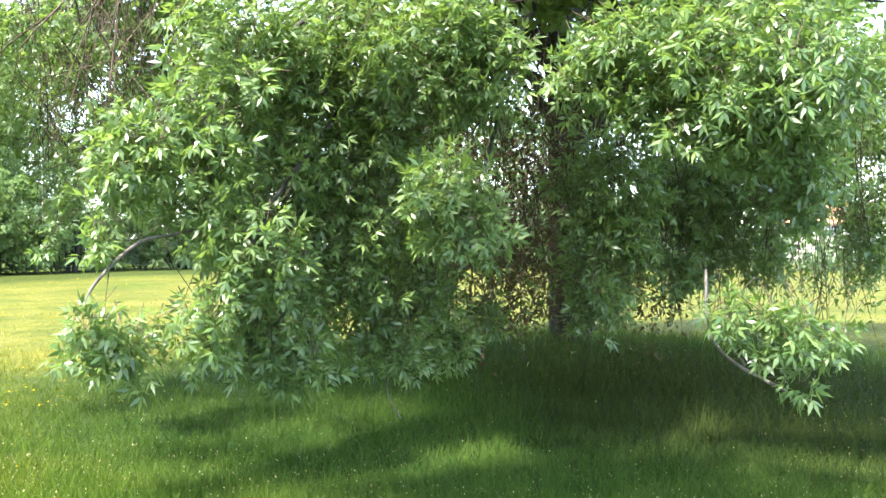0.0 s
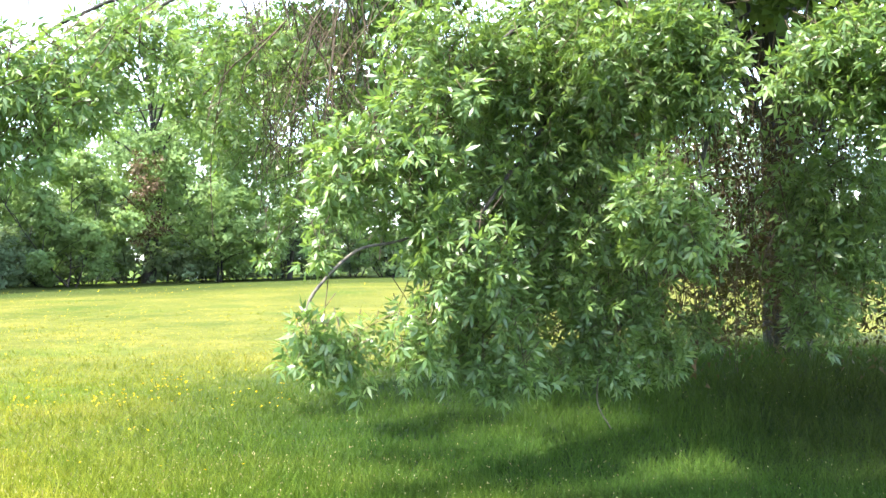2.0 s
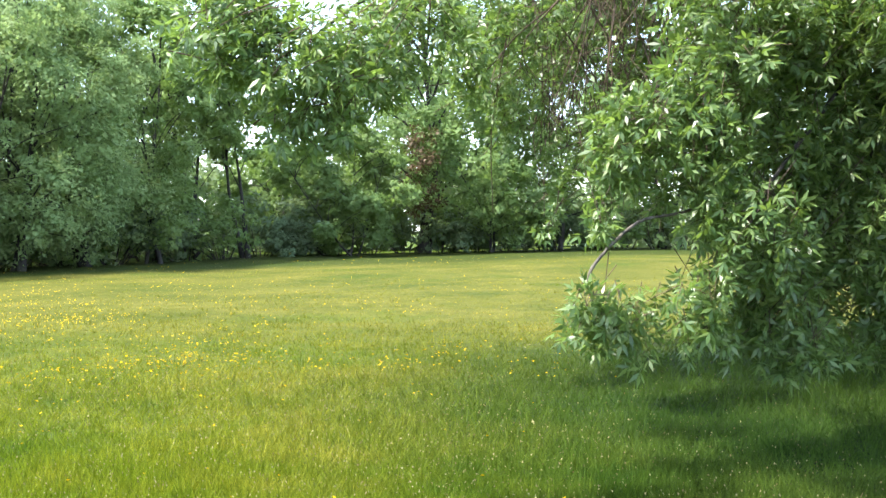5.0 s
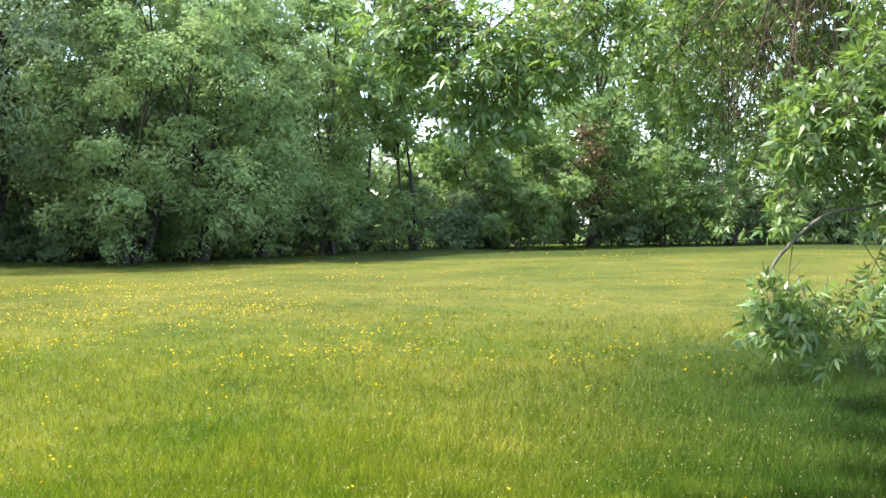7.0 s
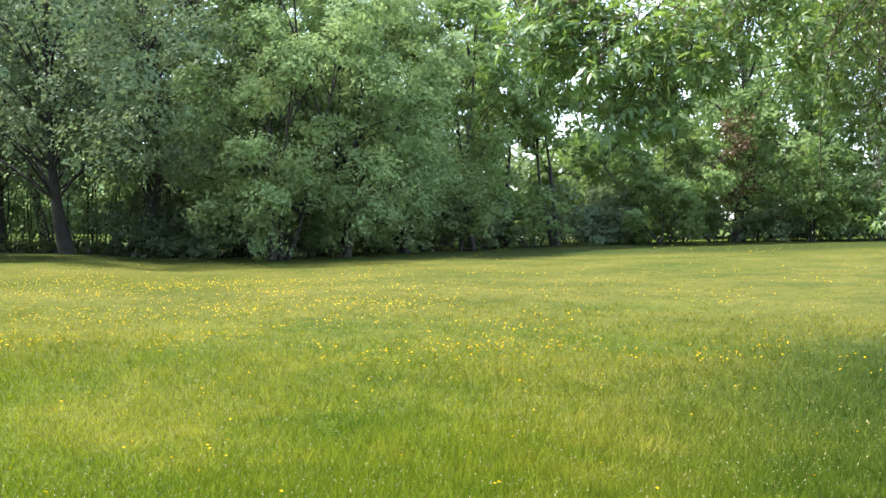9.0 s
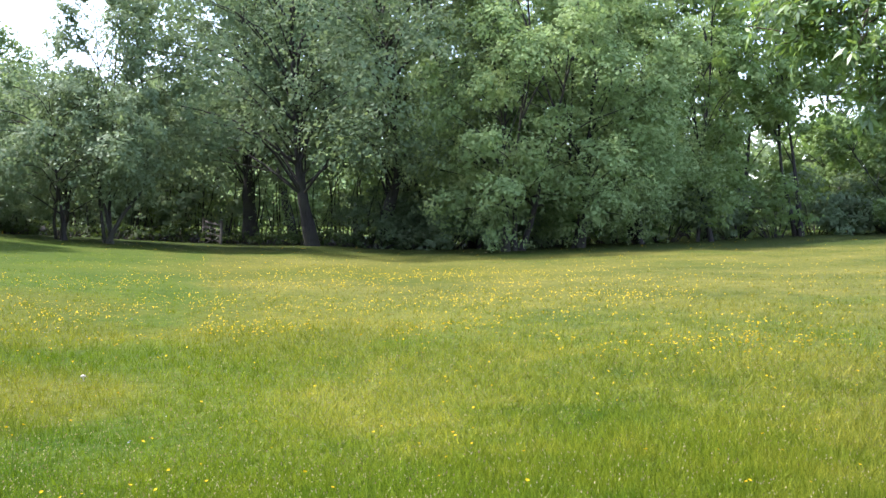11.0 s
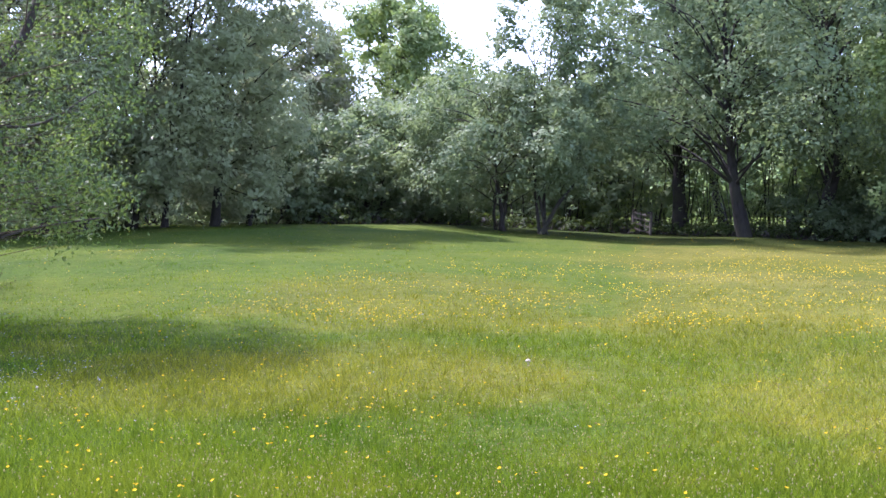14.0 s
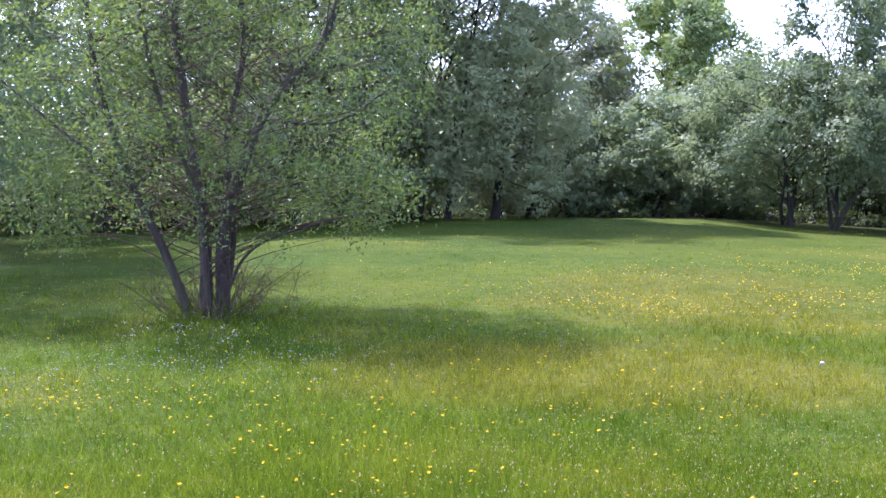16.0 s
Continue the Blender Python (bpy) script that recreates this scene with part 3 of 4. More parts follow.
border(BUSHY, 12.4, 62, 13.0, 4.2, 0.6, 11000, 0.27, ASH_FRESH, 0.24, 30, 2, 128)
border(BUSHY, 7.4, 64, 13.0, 4.6, 0.6, 4500, 0.39, ASH_FRESH, 0.24, 26, 2, 129)
border(BUSHY, 2.0, 66, 12.0, 4.6, 0.6, 4050, 0.416, ASH, 0.24, 24, 2, 130)
border(BUSHY, -4.0, 68, 11.5, 4.8, 0.6, 4050, 0.416, ASH, 0.24, 24, 2, 131)
border(BUSHY, -10.0, 72, 10.5, 4.8, 0.6, 3600, 0.442, ASH, 0.24, 22, 2, 132)
withered = Pile(3)
for i in range(7):
    lobe_leaves(withered, np.random.default_rng(95 + i), np.array([1.4 + 0.5 * math.sin(i * 2.1), -4.4 + 0.3 * math.cos(i), 2.2 + 0.6 * i]), 0.7, 240, 0.2, 1.2, 0.9, 9, 0.3, 0.6)
withered.make("withered_foliage", DEAD, ivied, "brown withered foliage round the trunk")
# the second row, seen in the gaps
border(BLUISH, 54.2, 64, 16.0, 5.0, 5.0, 9000, 0.34, ASH_OLD, 0.24, 26, 1, 146)
border(BLUISH, 51.0, 60, 15.0, 4.6, 4.6, 9000, 0.34, ASH_OLD, 0.24, 26, 1, 147)
border(BLUISH, 57.4, 66, 9.0, 4.2, 4.6, 6000, 0.34, ASH_OLD, 0.24, 24, 1, 148)
border(BLUISH, 40.4, 56, 13.5, 4.4, 0.8, 8000, 0.32, ASH_OLD, 0.22, 24, 2, 149)
border(BLUISH, 108.0, 62, 12, 4.5, 1.5, 5000, 0.34, ASH_BLUE_HAZE, 0.24, 22, 1, 134)
border(BLUISH, 97.0, 70, 13, 5.0, 1.5, 8000, 0.36, ASH_BLUE_HAZE, 0.24, 24, 1, 135)
border(BLUISH, 90.5, 76, 13, 5.0, 1.5, 8000, 0.36, ASH_BLUE_HAZE, 0.24, 24, 1, 136)
border(BLUISH, 83.0, 84, 12, 5.0, 1.0, 8000, 0.38, ASH_BLUE_HAZE, 0.24, 24, 1, 137)
border(BLUISH, 62.5, 84, 10.0, 5.0, 1.0, 7000, 0.38, ASH, 0.24, 22, 1, 138)
border(BLUISH, 47.5, 52, 14, 4.4, 0.6, 8000, 0.32, ASH_LIT, 0.24, 24, 2, 139)
border(BLUISH, 42.5, 54, 12.0, 4.4, 0.6, 8000, 0.32, ASH_LIT, 0.24, 24, 2, 140)
border(BLUISH, 34.0, 60, 11.5, 4.2, 0.6, 8000, 0.32, ASH_LIT, 0.24, 24, 2, 141)
border(BLUISH, 27.0, 72, 13.5, 4.6, 1.0, 8000, 0.32, ASH_FRESH, 0.22, 24, 2, 143)
border(BLUISH, 22.0, 74, 13.5, 4.6, 1.0, 8000, 0.32, ASH_FRESH, 0.22, 24, 2, 144)
border(BLUISH, 37.8, 58, 12.5, 4.4, 0.8, 8000, 0.3, ASH_LIT, 0.22, 24, 2, 145)
border(BLUISH, 18.0, 76, 13, 5.0, 0.8, 8000, 0.36, ASH, 0.24, 24, 2, 142)


def bush(label, az, d, height, radius, leaves, size, leaf, seed):
    """A low bush: stems from the ground and leaves down to the grass."""
    rng = np.random.default_rng(seed)
    ob = tagged(new("bush"), label, "bush", "undergrowth along the field edge")
    ob.location = place(az, d)
    w, c = Pile(), Pile(3)
    n = 12 if height < 6 else 18
    for i in range(n):
        th, q = rng.uniform(0, 2 * np.pi), math.sqrt(rng.uniform(0, 1))
        p = np.array([radius * q * math.cos(th), radius * q * math.sin(th), height * rng.uniform(0.12, 0.85) * (1.05 - 0.4 * q)])
        puff(c, rng, p, (height + 0.3) * rng.uniform(0.2, 0.32), int(leaves * 1.4) // n, size, unit(np.array([p[0], p[1], 0.3])), 0.9)
        tube(w, curve_points([p * np.array([0.3, 0.3, 0]) - np.array([0, 0, 0.1]), p * np.array([0.7, 0.7, 0.6]), p], 3), 0.035, 0.01, 4)
    w.make("trunk", BARK, ob)
    c.make("crown", leaf, ob)


UNDER = "dark leafy undergrowth bush at the field edge"
for i in range(22):
    az = 7.5 + i * 1.86
    bush(UNDER, az, float(np.interp(az, EDGE_AZ, EDGE_D)) + 1.5 + (i % 3), 3.0 + 0.9 * math.sin(i * 2.3), 2.0, 2000, 0.22, ASH_FRESH if i % 4 == 0 else ASH_OLD, 300 + i)
for i in range(19):
    az = 62.5 + i * 2.5
    bush(UNDER, az, float(np.interp(az, EDGE_AZ, EDGE_D)) + 1.5 + (i % 3), 3.1 + 0.7 * math.sin(i * 1.7), 1.9, 2200, 0.2, WILLOW if i < 5 else ASH_OLD, 330 + i)
for i in range(14):
    az = 6.0 - i * 2.9
    bush(UNDER, az, 64 + (i % 2) * 3, 2.5 + 0.4 * math.sin(i * 2.0), 2.4, 1300, 0.3, ASH, 360 + i)
for i in range(18):
    az = 48.6 + i * 0.62 + 0.2 * math.sin(i * 4.1)
    bush("low dark brambles on a bank between old trunks", az, float(np.interp(az, [48, 53, 58], [44.6, 46.0, 49.0])) + 0.6 * math.sin(i * 2.7), 0.55 + 0.2 * math.sin(i * 1.9), 0.9, 420, 0.1, BRAMBLE, 420 + i)
for i in range(16):
    az = 59.2 + i * 1.0 + 0.3 * math.sin(i * 4.1)
    bush("low dark brambles along the tumbled wall", az, float(np.interp(az, EDGE_AZ, EDGE_D)) - 0.6 + 0.5 * math.sin(i * 2.7), 0.6 + 0.25 * math.sin(i * 1.9), 1.0, 420, 0.1, BRAMBLE, 450 + i)
for i in range(5):
    az = 48.2 + i * 0.85
    bush(UNDER, az - 1.6, 46.0 + 0.5 * (i % 2), 2.6 + 0.5 * math.sin(i * 2.3), 1.3, 2000, 0.17, ASH_OLD, 480 + i)
for i in range(9):
    bush(UNDER, 68.0 + i * 1.25, 49.5 + (i % 3), 3.4 + 0.5 * math.sin(i * 1.7), 2.0, 2000, 0.22, ASH_OLD, 700 + i)
BEHIND = "deep green thicket closing the view behind the trees"
for i in range(18):
    az = -19.4 + i * 3.7
    bush(BEHIND, az, 78 - 0.22 * max(0, az), 7.0 + 1.2 * math.sin(i * 1.9), 4.6, 2200, 0.5, ASH, 370 + i)
for i in range(8):
    bush(BEHIND, 46.5 + i * 2.7, 118 + 6 * (i % 2), 12.0 + 1.5 * math.sin(i * 1.9), 7.5, 5200, 0.75, ASH_LIT, 440 + i)
for i in range(13):
    az = 61.0 + i * 4.2
    bush(BEHIND, az, 58 - 0.3 * abs(az - 80), 6.2 + 0.8 * math.sin(i * 2.1), 3.6, 3200, 0.4, ASH_OLD, 390 + i)


# ---- the near ash tree ----
def compound_leaf():
    """Five narrow leaflets fanned out on a stalk along +x, face up: corners of five quads, 1 long."""
    q = []
    for s, turn, ln in ((0.36, 72, 0.42), (0.38, -72, 0.42), (0.52, 42, 0.5), (0.53, -42, 0.5), (0.55, 4, 0.56)):
        base = np.array([s, 0, 0])
        way = np.array([math.cos(radians(turn)), math.sin(radians(turn)), -0.14])
        across = unit(np.cross(np.array([0, 0, 1.0]), way))
        wd = ln * 0.27
        mid = base + way * ln * 0.42
        tilt = np.array([0, 0, 0.0007 * turn])
        q.append([base, mid - across * wd / 2 + tilt, base + way * ln - np.array([0, 0, 0.05]), mid + across * wd / 2 - tilt])
    return np.array(q)


LEAF = compound_leaf()


def set_leaves(pile, at, way, normal, size):
    x = unit(way)
    y = unit(np.cross(normal, x))
    z = np.cross(x, y)
    m = np.stack([x, y, z], 1) * size[:, None, None]
    v = np.einsum("qci,nij->nqcj", LEAF, m) + at[:, None, None]
    pile.add(v.reshape(-1, 3), np.arange(v.size // 3).reshape(-1, 4))


def leafy_lobe(leaves, twigs, rng, centre, radius, middle, density=1.0, scale=1.0):
    """Drooping twigs with opposite compound leaves and a star of leaves at the tip."""
    n = max(4, int(88 * density * radius ** 1.7 / 0.3))
    for _ in range(n):
        d = unit(rng.normal(size=3))
        tip = centre + d * radius * rng.uniform(0.3, 1.05) ** 0.6
        out = unit(tip - middle) * 0.5 + d * 0.5
        way = unit(out + np.array([0, 0, -0.3]) + rng.normal(size=3) * 0.4)
        ln = rng.uniform(0.15, 0.4) * scale
        line = np.array([tip - way * ln * (1 - s) + np.array([0, 0, -0.1 * s * s * ln]) for s in (0, 0.5, 1)])
        tube(twigs, line, 0.004, 0.002, 3)
        at, dirs = [], []
        for s in (0.35, 0.7, 1.0):
            p = line[0] + (line[2] - line[0]) * s
            a = unit(np.cross(way, rng.normal(size=3)))
            for sg in (1, -1):
                at.append(p)
                dirs.append(unit(way * (0.5 if s < 1 else 0.9) + a * sg + np.array([0, 0, -0.25])))
        at.append(line[2])
        dirs.append(way + np.array([0, 0, -0.2]))
        k = len(at)
        nor = np.array([0, 0, 0.45]) + out * 0.75 + rng.normal(size=(k, 3)) * 0.5
        set_leaves(leaves, np.array(at), np.array(dirs), nor, rng.uniform(0.12, 0.2, k) * scale)


# leafy ends of the low branches: place and radius
SWEEP_LOBES = [
    (-1.43, 6.64, 0.99, 0.16), (-1.19, 6.69, 0.9, 0.19), (-0.81, 6.95, 1.02, 0.24), (-0.49, 7.18, 1.51, 0.35),
    (-0.89, 7.24, 2.02, 0.41), (-0.73, 7.46, 2.45, 0.42), (-0.68, 7.77, 2.96, 0.44), (-1.15, 7.1, 2.19, 0.26),
    (-1.27, 6.98, 1.93, 0.15), (-0.37, 7.59, 1.05, 0.35), (-1.39, 6.85, 1.57, 0.05), (-0.07, 8.5, 2.55, 0.65),
    (0.11, 8.8, 3.12, 0.63), (0.53, 8.48, 2.76, 0.65), (0.27, 8.5, 1.98, 0.52), (-0.07, 8.3, 1.59, 0.51),
    (0.18, 8.5, 1.16, 0.52), (0.53, 8.58, 0.94, 0.4), (-0.14, 7.5, 0.75, 0.17), (-0.47, 7.38, 0.8, 0.15),
]
MIDDLE_LOBES = [
    (0.77, 8.17, 2.97, 0.54), (1.06, 8.13, 3.09, 0.42), (1.2, 7.91, 2.81, 0.33), (0.86, 7.55, 1.93, 0.31),
    (1.0, 7.44, 1.66, 0.23), (0.73, 7.77, 1.7, 0.22), (0.65, 8.98, 1.32, 0.4), (1.31, 9.41, 0.92, 0.18),
    (0.96, 8.95, 0.77, 0.2), (2.18, 8.74, 1.04, 0.23), (2.35, 9.21, 1.5, 0.44), (2.4, 9.2, 2.02, 0.53),
    (1.76, 7.3, 2.68, 0.27), (2.05, 7.22, 2.78, 0.42), (2.37, 6.91, 2.66, 0.52), (2.73, 6.67, 2.69, 0.55),
    (3.16, 6.81, 2.65, 0.42), (2.84, 6.95, 2.32, 0.33), (3.13, 6.94, 2.08, 0.23), (2.43, 7.21, 2.44, 0.23),
]
SIDE_LOBES = [
    (3.12, 7.16, 1.83, 0.2), (2.42, 6.47, 1.08, 0.13), (2.64, 6.39, 0.98, 0.16), (2.81, 6.31, 1.04, 0.1),
    (3.01, 6.22, 0.96, 0.05), (2.8, 6.32, 0.72, 0.03), (5.42, 10.72, 2.28, 0.55), (5.49, 10.68, 1.54, 0.37),
    (3.09, 9.52, 1.34, 0.23), (3.48, 9.91, 1.49, 0.27), (3.95, 9.74, 1.49, 0.27), (3.55, 9.36, 2.08, 0.43),
    (3.15, 10.03, 2.12, 0.38), (3.99, 9.18, 1.97, 0.33), (3.49, 9.91, 1.8, 0.32), (1.1, 9.35, 3.44, 0.29),
    (-0.23, 8.19, 2.84, 0.38), (-0.39, 7.99, 2.08, 0.41), (-0.41, 7.69, 1.36, 0.35), (5.28, 10.79, 3.5, 0.49),
    (5.47, 10.69, 2.91, 0.49), (5.5, 11.24, 2.74, 0.38),
    # three lobes behind the others, added to shade the grass
    (2.45, 8.15, 2.95, 0.42), (2.85, 8.05, 3.0, 0.45), (3.5, 8.3, 2.9, 0.4),
]
OVER_LOBES = [
    (-2.74, 4.67, 2.47, 0.28), (-2.51, 4.8, 2.34, 0.3), (-2.25, 4.92, 2.28, 0.25), (-2.35, 4.87, 2.05, 0.17),
    (-2.55, 4.78, 2.03, 0.14), (-2.17, 5.13, 2.44, 0.29), (-1.97, 5.32, 2.54, 0.23), (-2.73, 4.55, 2.27, 0.12),
    (-2.6, 8.5, 3.17, 0.41), (-2.32, 8.95, 3.04, 0.52), (-1.96, 9.41, 2.8, 0.49), (-1.78, 9.45, 2.28, 0.44),
    (-2.01, 8.65, 1.97, 0.23), (-1.98, 8.26, 1.59, 0.1), (-1.4, 7.16, 1.53, 0.1), (-2.48, 8.53, 2.6, 0.27),
    (-1.94, 5.9, 2.46, 0.19), (-2.4, 8.93, 2.45, 0.28),
]
NEAR_LOBES = SWEEP_LOBES + MIDDLE_LOBES + SIDE_LOBES


# low boughs to be left sunlit by the added shading boughs
SUNNY = SWEEP_LOBES[:11] + [(x, y, z, r * 0.6) for x, y, z, r in SWEEP_LOBES[11:14] + SIDE_LOBES[17:19] + MIDDLE_LOBES[:3]] + [(0.86, 7.55, 1.93, 0.1)] + MIDDLE_LOBES[12:] + SIDE_LOBES[:6] + OVER_LOBES


def shade_boughs(rng, tries):
    """Places of unseen upper boughs, added over the lawn to shade it, with gaps through which the sun reaches the low
    branches.
    """
    fall = np.array([-SUN_DIR.x, -SUN_DIR.y]) / SUN_DIR.z
    out = []
    for i in range(tries):
        dense = i % 3 == 0                   # thickest where the lawn is meant to be darkest
        gx, gy, z = rng.uniform(1.0 if dense else -3.0, 6.5), rng.uniform(5.0, 11.0 if dense else 15.0), rng.uniform(3.3, 6.6)
        p = np.array([*((gx, gy) - fall * z), z])
        r = rng.uniform(0.25, 0.65)
        near_edge = 5.3 + 1.7 * math.exp(-((gx - 0.5) / 0.5) ** 2) + 1.6 * min(1.0, max(0.0, gx - 2.7))
        if gx < -1.65 + rng.normal() * 0.35 + 0.2 * max(0.0, 9.0 - gy) or gy < near_edge + rng.normal() * 0.35:
            continue
        if any(math.hypot(*(p[:2] + fall * (p[2] - z) - (x, y))) < r * 1.3 + q * 0.9 for x, y, z, q in SUNNY):
            continue
        if p[2] < 1.5 + 0.275 * math.hypot(p[0], p[1]) + r * 1.3:
            continue
        out.append((p, r))
    return out


def make_near_tree():
    rng = np.random.default_rng(11)
    base = np.array([3.25, 14.65, float(ground_z(3.25, 14.65))])
    ob = tagged(new("ash_tree"), "large narrow-leaved ash with branches sweeping down to tall grass", "tree")
    ob.location = base
    leaves, twigs, crown, wood, dead = Pile(), Pile(), Pile(3), Pile(), Pile(3)
    middle = np.array([2.6, 13.0, 4.5])
    tr = curve_points([(3.3, 14.65, -0.2), (3.24, 14.65, 1.0), (3.2, 14.7, 2.4), (3.1, 14.6, 4.2), (3.3, 14.4, 6.5), (3.2, 14.2, 9.0)], 6) - base
    tube(wood, tr, 0.36, 0.06, 12, 0.05, rng)
    for x, y, z, r in NEAR_LOBES:
        leafy_lobe(leaves, twigs, rng, np.array([x, y, z]) - base, r, middle - base)
    for x, y, z, r in OVER_LOBES:
        leafy_lobe(leaves, twigs, rng, np.array([x, y, z]) - base, r, middle - base, 1.25 if y < 7 else 0.7, 0.72)
    # the shaded inside of the low crown and the upper crown
    for _ in range(34):
        p = np.array([rng.uniform(-3.0, 6.5), rng.uniform(10.8, 17.0), rng.uniform(2.3, 4.3)])
        if abs(p[0] - 0.2 * p[1]) < 0.95 and p[1] < 14.8:
            continue
        puff(crown, rng, p - base, rng.uniform(0.5, 0.95), 600, 0.13, stout=0.5)
    # boughs above the view, added for their shade on the lawn
    for p, r in shade_boughs(rng, 1100):
        puff(crown, rng, p - base, r, int(850 * r * r) + 80, 0.145, stout=0.5, loose=2.6)
    for i in range(80):
        a, q = rng.uniform(0, 2 * np.pi), math.sqrt(rng.uniform(0, 1))
        u = rng.uniform(0, 1)
        s = 1 - 0.5 * u
        p = np.array([2.6 + 5.6 * q * s * math.cos(a), 14.6 + 4.8 * q * s * math.sin(a), 4.2 + 6.3 * u])
        puff(crown, rng, p - base, rng.uniform(0.7, 1.2), 700, 0.18, stout=0.55)
    for _ in range(5):
        p = np.array([rng.uniform(-3.6, -1.2), rng.uniform(11.5, 14.0), rng.uniform(3.4, 5.2)])
        puff(crown, rng, p - base, rng.uniform(0.6, 0.9), 700, 0.14, stout=0.5)
    # limbs arch out of the trunk and sink towards the leafy ends
    ends = [NEAR_LOBES[i] for i in (3, 5, 11, 14, 21, 24, 31, 35, 36, 46)] + [OVER_LOBES[i] for i in (1, 5, 11)]
    for x, y, z, r in ends:
        thick = 0.018 if y < 6 else 0.05
        e = np.array([x, y, z]) - base
        k = int(rng.integers(9, 17))
        s = tr[k]
        m = s * 0.5 + e * 0.5 + np.array([0, 0, 1.2 + 0.12 * np.linalg.norm(e - s)])
        tube(wood, curve_points([s, s * 0.75 + m * 0.25 + np.array([0, 0, 0.4]), m, e * 0.8 + m * 0.2 + np.array([0, 0, 0.15]), e], 5), thick, 0.008, 6, 0.04, rng)
    for i in range(26):
        k = int(rng.integers(14, len(tr) - 2))
        a = rng.uniform(0, 2 * np.pi)
        e = tr[k] + np.array([math.cos(a) * rng.uniform(2.5, 5.5), math.sin(a) * rng.uniform(2.5, 5.5), rng.uniform(0.2, 2.0)])
        tube(wood, curve_points([tr[k], (tr[k] + e) / 2 + np.array([0, 0, 0.4]), e], 5), 0.09, 0.015, 6)
    # bare hanging twigs round the trunk, brown in the shade
    for _ in range(520):
        p = np.array([rng.uniform(0.0, 6.4), rng.uniform(9.0, 14.0), rng.uniform(1.7, 3.6)])
        ln = rng.uniform(0.8, 2.0)
        q = p + np.array([*(rng.normal(size=2) * 0.11), -ln])
        q[2] = max(q[2], rng.uniform(0.5, 0.95))
        m = (p + q) / 2 + np.array([*(rng.normal(size=2) * 0.09), 0])
        tube(twigs, curve_points([p, m, q], 4) - base, rng.uniform(0.005, 0.011), 0.003, 3)
        for _ in range(2):
            s = m + (q - m) * rng.uniform(0, 0.8)
            e = s + np.array([*(rng.normal(size=2) * 0.1), -rng.uniform(0.05, 0.35)])
            tube(twigs, np.array([s, (s + e) / 2 + rng.normal(size=3) * 0.03, e]) - base, 0.004, 0.002, 3)
        k = int(rng.integers(4, 26))
        at = p + (q - p) * rng.uniform(0.15, 1.0, (k, 1)) + rng.normal(size=(k, 3)) * 0.07
        way, nor = unit(rng.normal(size=(k, 3)) - np.array([0, 0, 0.6])), unit(rng.normal(size=(k, 3)))
        ln = rng.uniform(0.05, 0.12, k)
        blades(crown, at - base, way, nor, ln, ln * 0.4)
    for _ in range(190):
        p = np.array([rng.uniform(-2.5, -0.9), rng.uniform(8.2, 12.0), rng.uniform(2.9, 4.4)])
        q = p + np.array([*(rng.normal(size=2) * 0.25), -rng.uniform(0.7, 1.5)])
        m = (p + q) / 2 + np.array([*(rng.normal(size=2) * 0.14), 0])
        tube(twigs, curve_points([p, m, q], 4) - base, rng.uniform(0.005, 0.01), 0.003, 3)
        for _ in range(3):
            t0 = p + (q - p) * rng.uniform(0.2, 0.95)
            e = t0 + np.array([*(rng.normal(size=2) * 0.2), -rng.uniform(0.05, 0.35)])
            tube(twigs, np.array([t0, (t0 + e) / 2 + rng.normal(size=3) * 0.03, e]) - base, 0.004, 0.002, 3)
    # withered leaves caught among the twigs near the trunk
    for _ in range(210):
        p = np.array([rng.uniform(0.8, 3.4), rng.uniform(10.6, 13.6), rng.uniform(0.5, 3.0)])
        lobe_leaves(dead, rng, p - base, rng.uniform(0.2, 0.4), 90, 0.085, 1.4, 0.9, 8, 0.35, 0.4)
    tagged(dead.make("withered_leaves", DEAD, ob, "brown withered leaves among the twigs"), kind="stuff")
    wood.make("trunk", BARK, ob, soft=True)
    leaves.make("foliage", ASH_NEAR, ob, "long pinnate leaves in drooping sprays")
    crown.make("crown", ASH_NEAR, ob)
    tagged(twigs.make("brushwood", TWIG, ob, "bare brown hanging twigs"), kind="stuff")
    for pts, r in (([(-1.42, 6.74, 1.14), (-1.37, 6.75, 1.3), (-1.15, 7.0, 1.55), (-0.9, 7.3, 1.62), (-0.4, 8.0, 1.8)], 0.012),
                   ([(-0.85, 7.9, 2.47), (-0.44, 8.29, 2.3), (0.4, 9.2, 2.5)], 0.02),
                   ([(2.76, 6.43, 0.63), (2.51, 6.63, 0.79), (2.37, 6.68, 0.99), (2.5, 7.1, 1.35)], 0.013),
                   ([(2.57, 6.59, 0.77), (2.48, 6.64, 0.93), (2.52, 6.73, 1.15)], 0.009),
                   ([(0.56, 8.48, 0.2), (0.46, 8.5, 0.4), (0.48, 8.5, 0.7)], 0.007)):
        pale = Pile()
        tube(pale, curve_points(np.array(pts) - base, 5), r, r * 0.8, 5)
        pale.make("bare_branch", BARK_PALE, ob, "pale bare branch end")


make_near_tree()


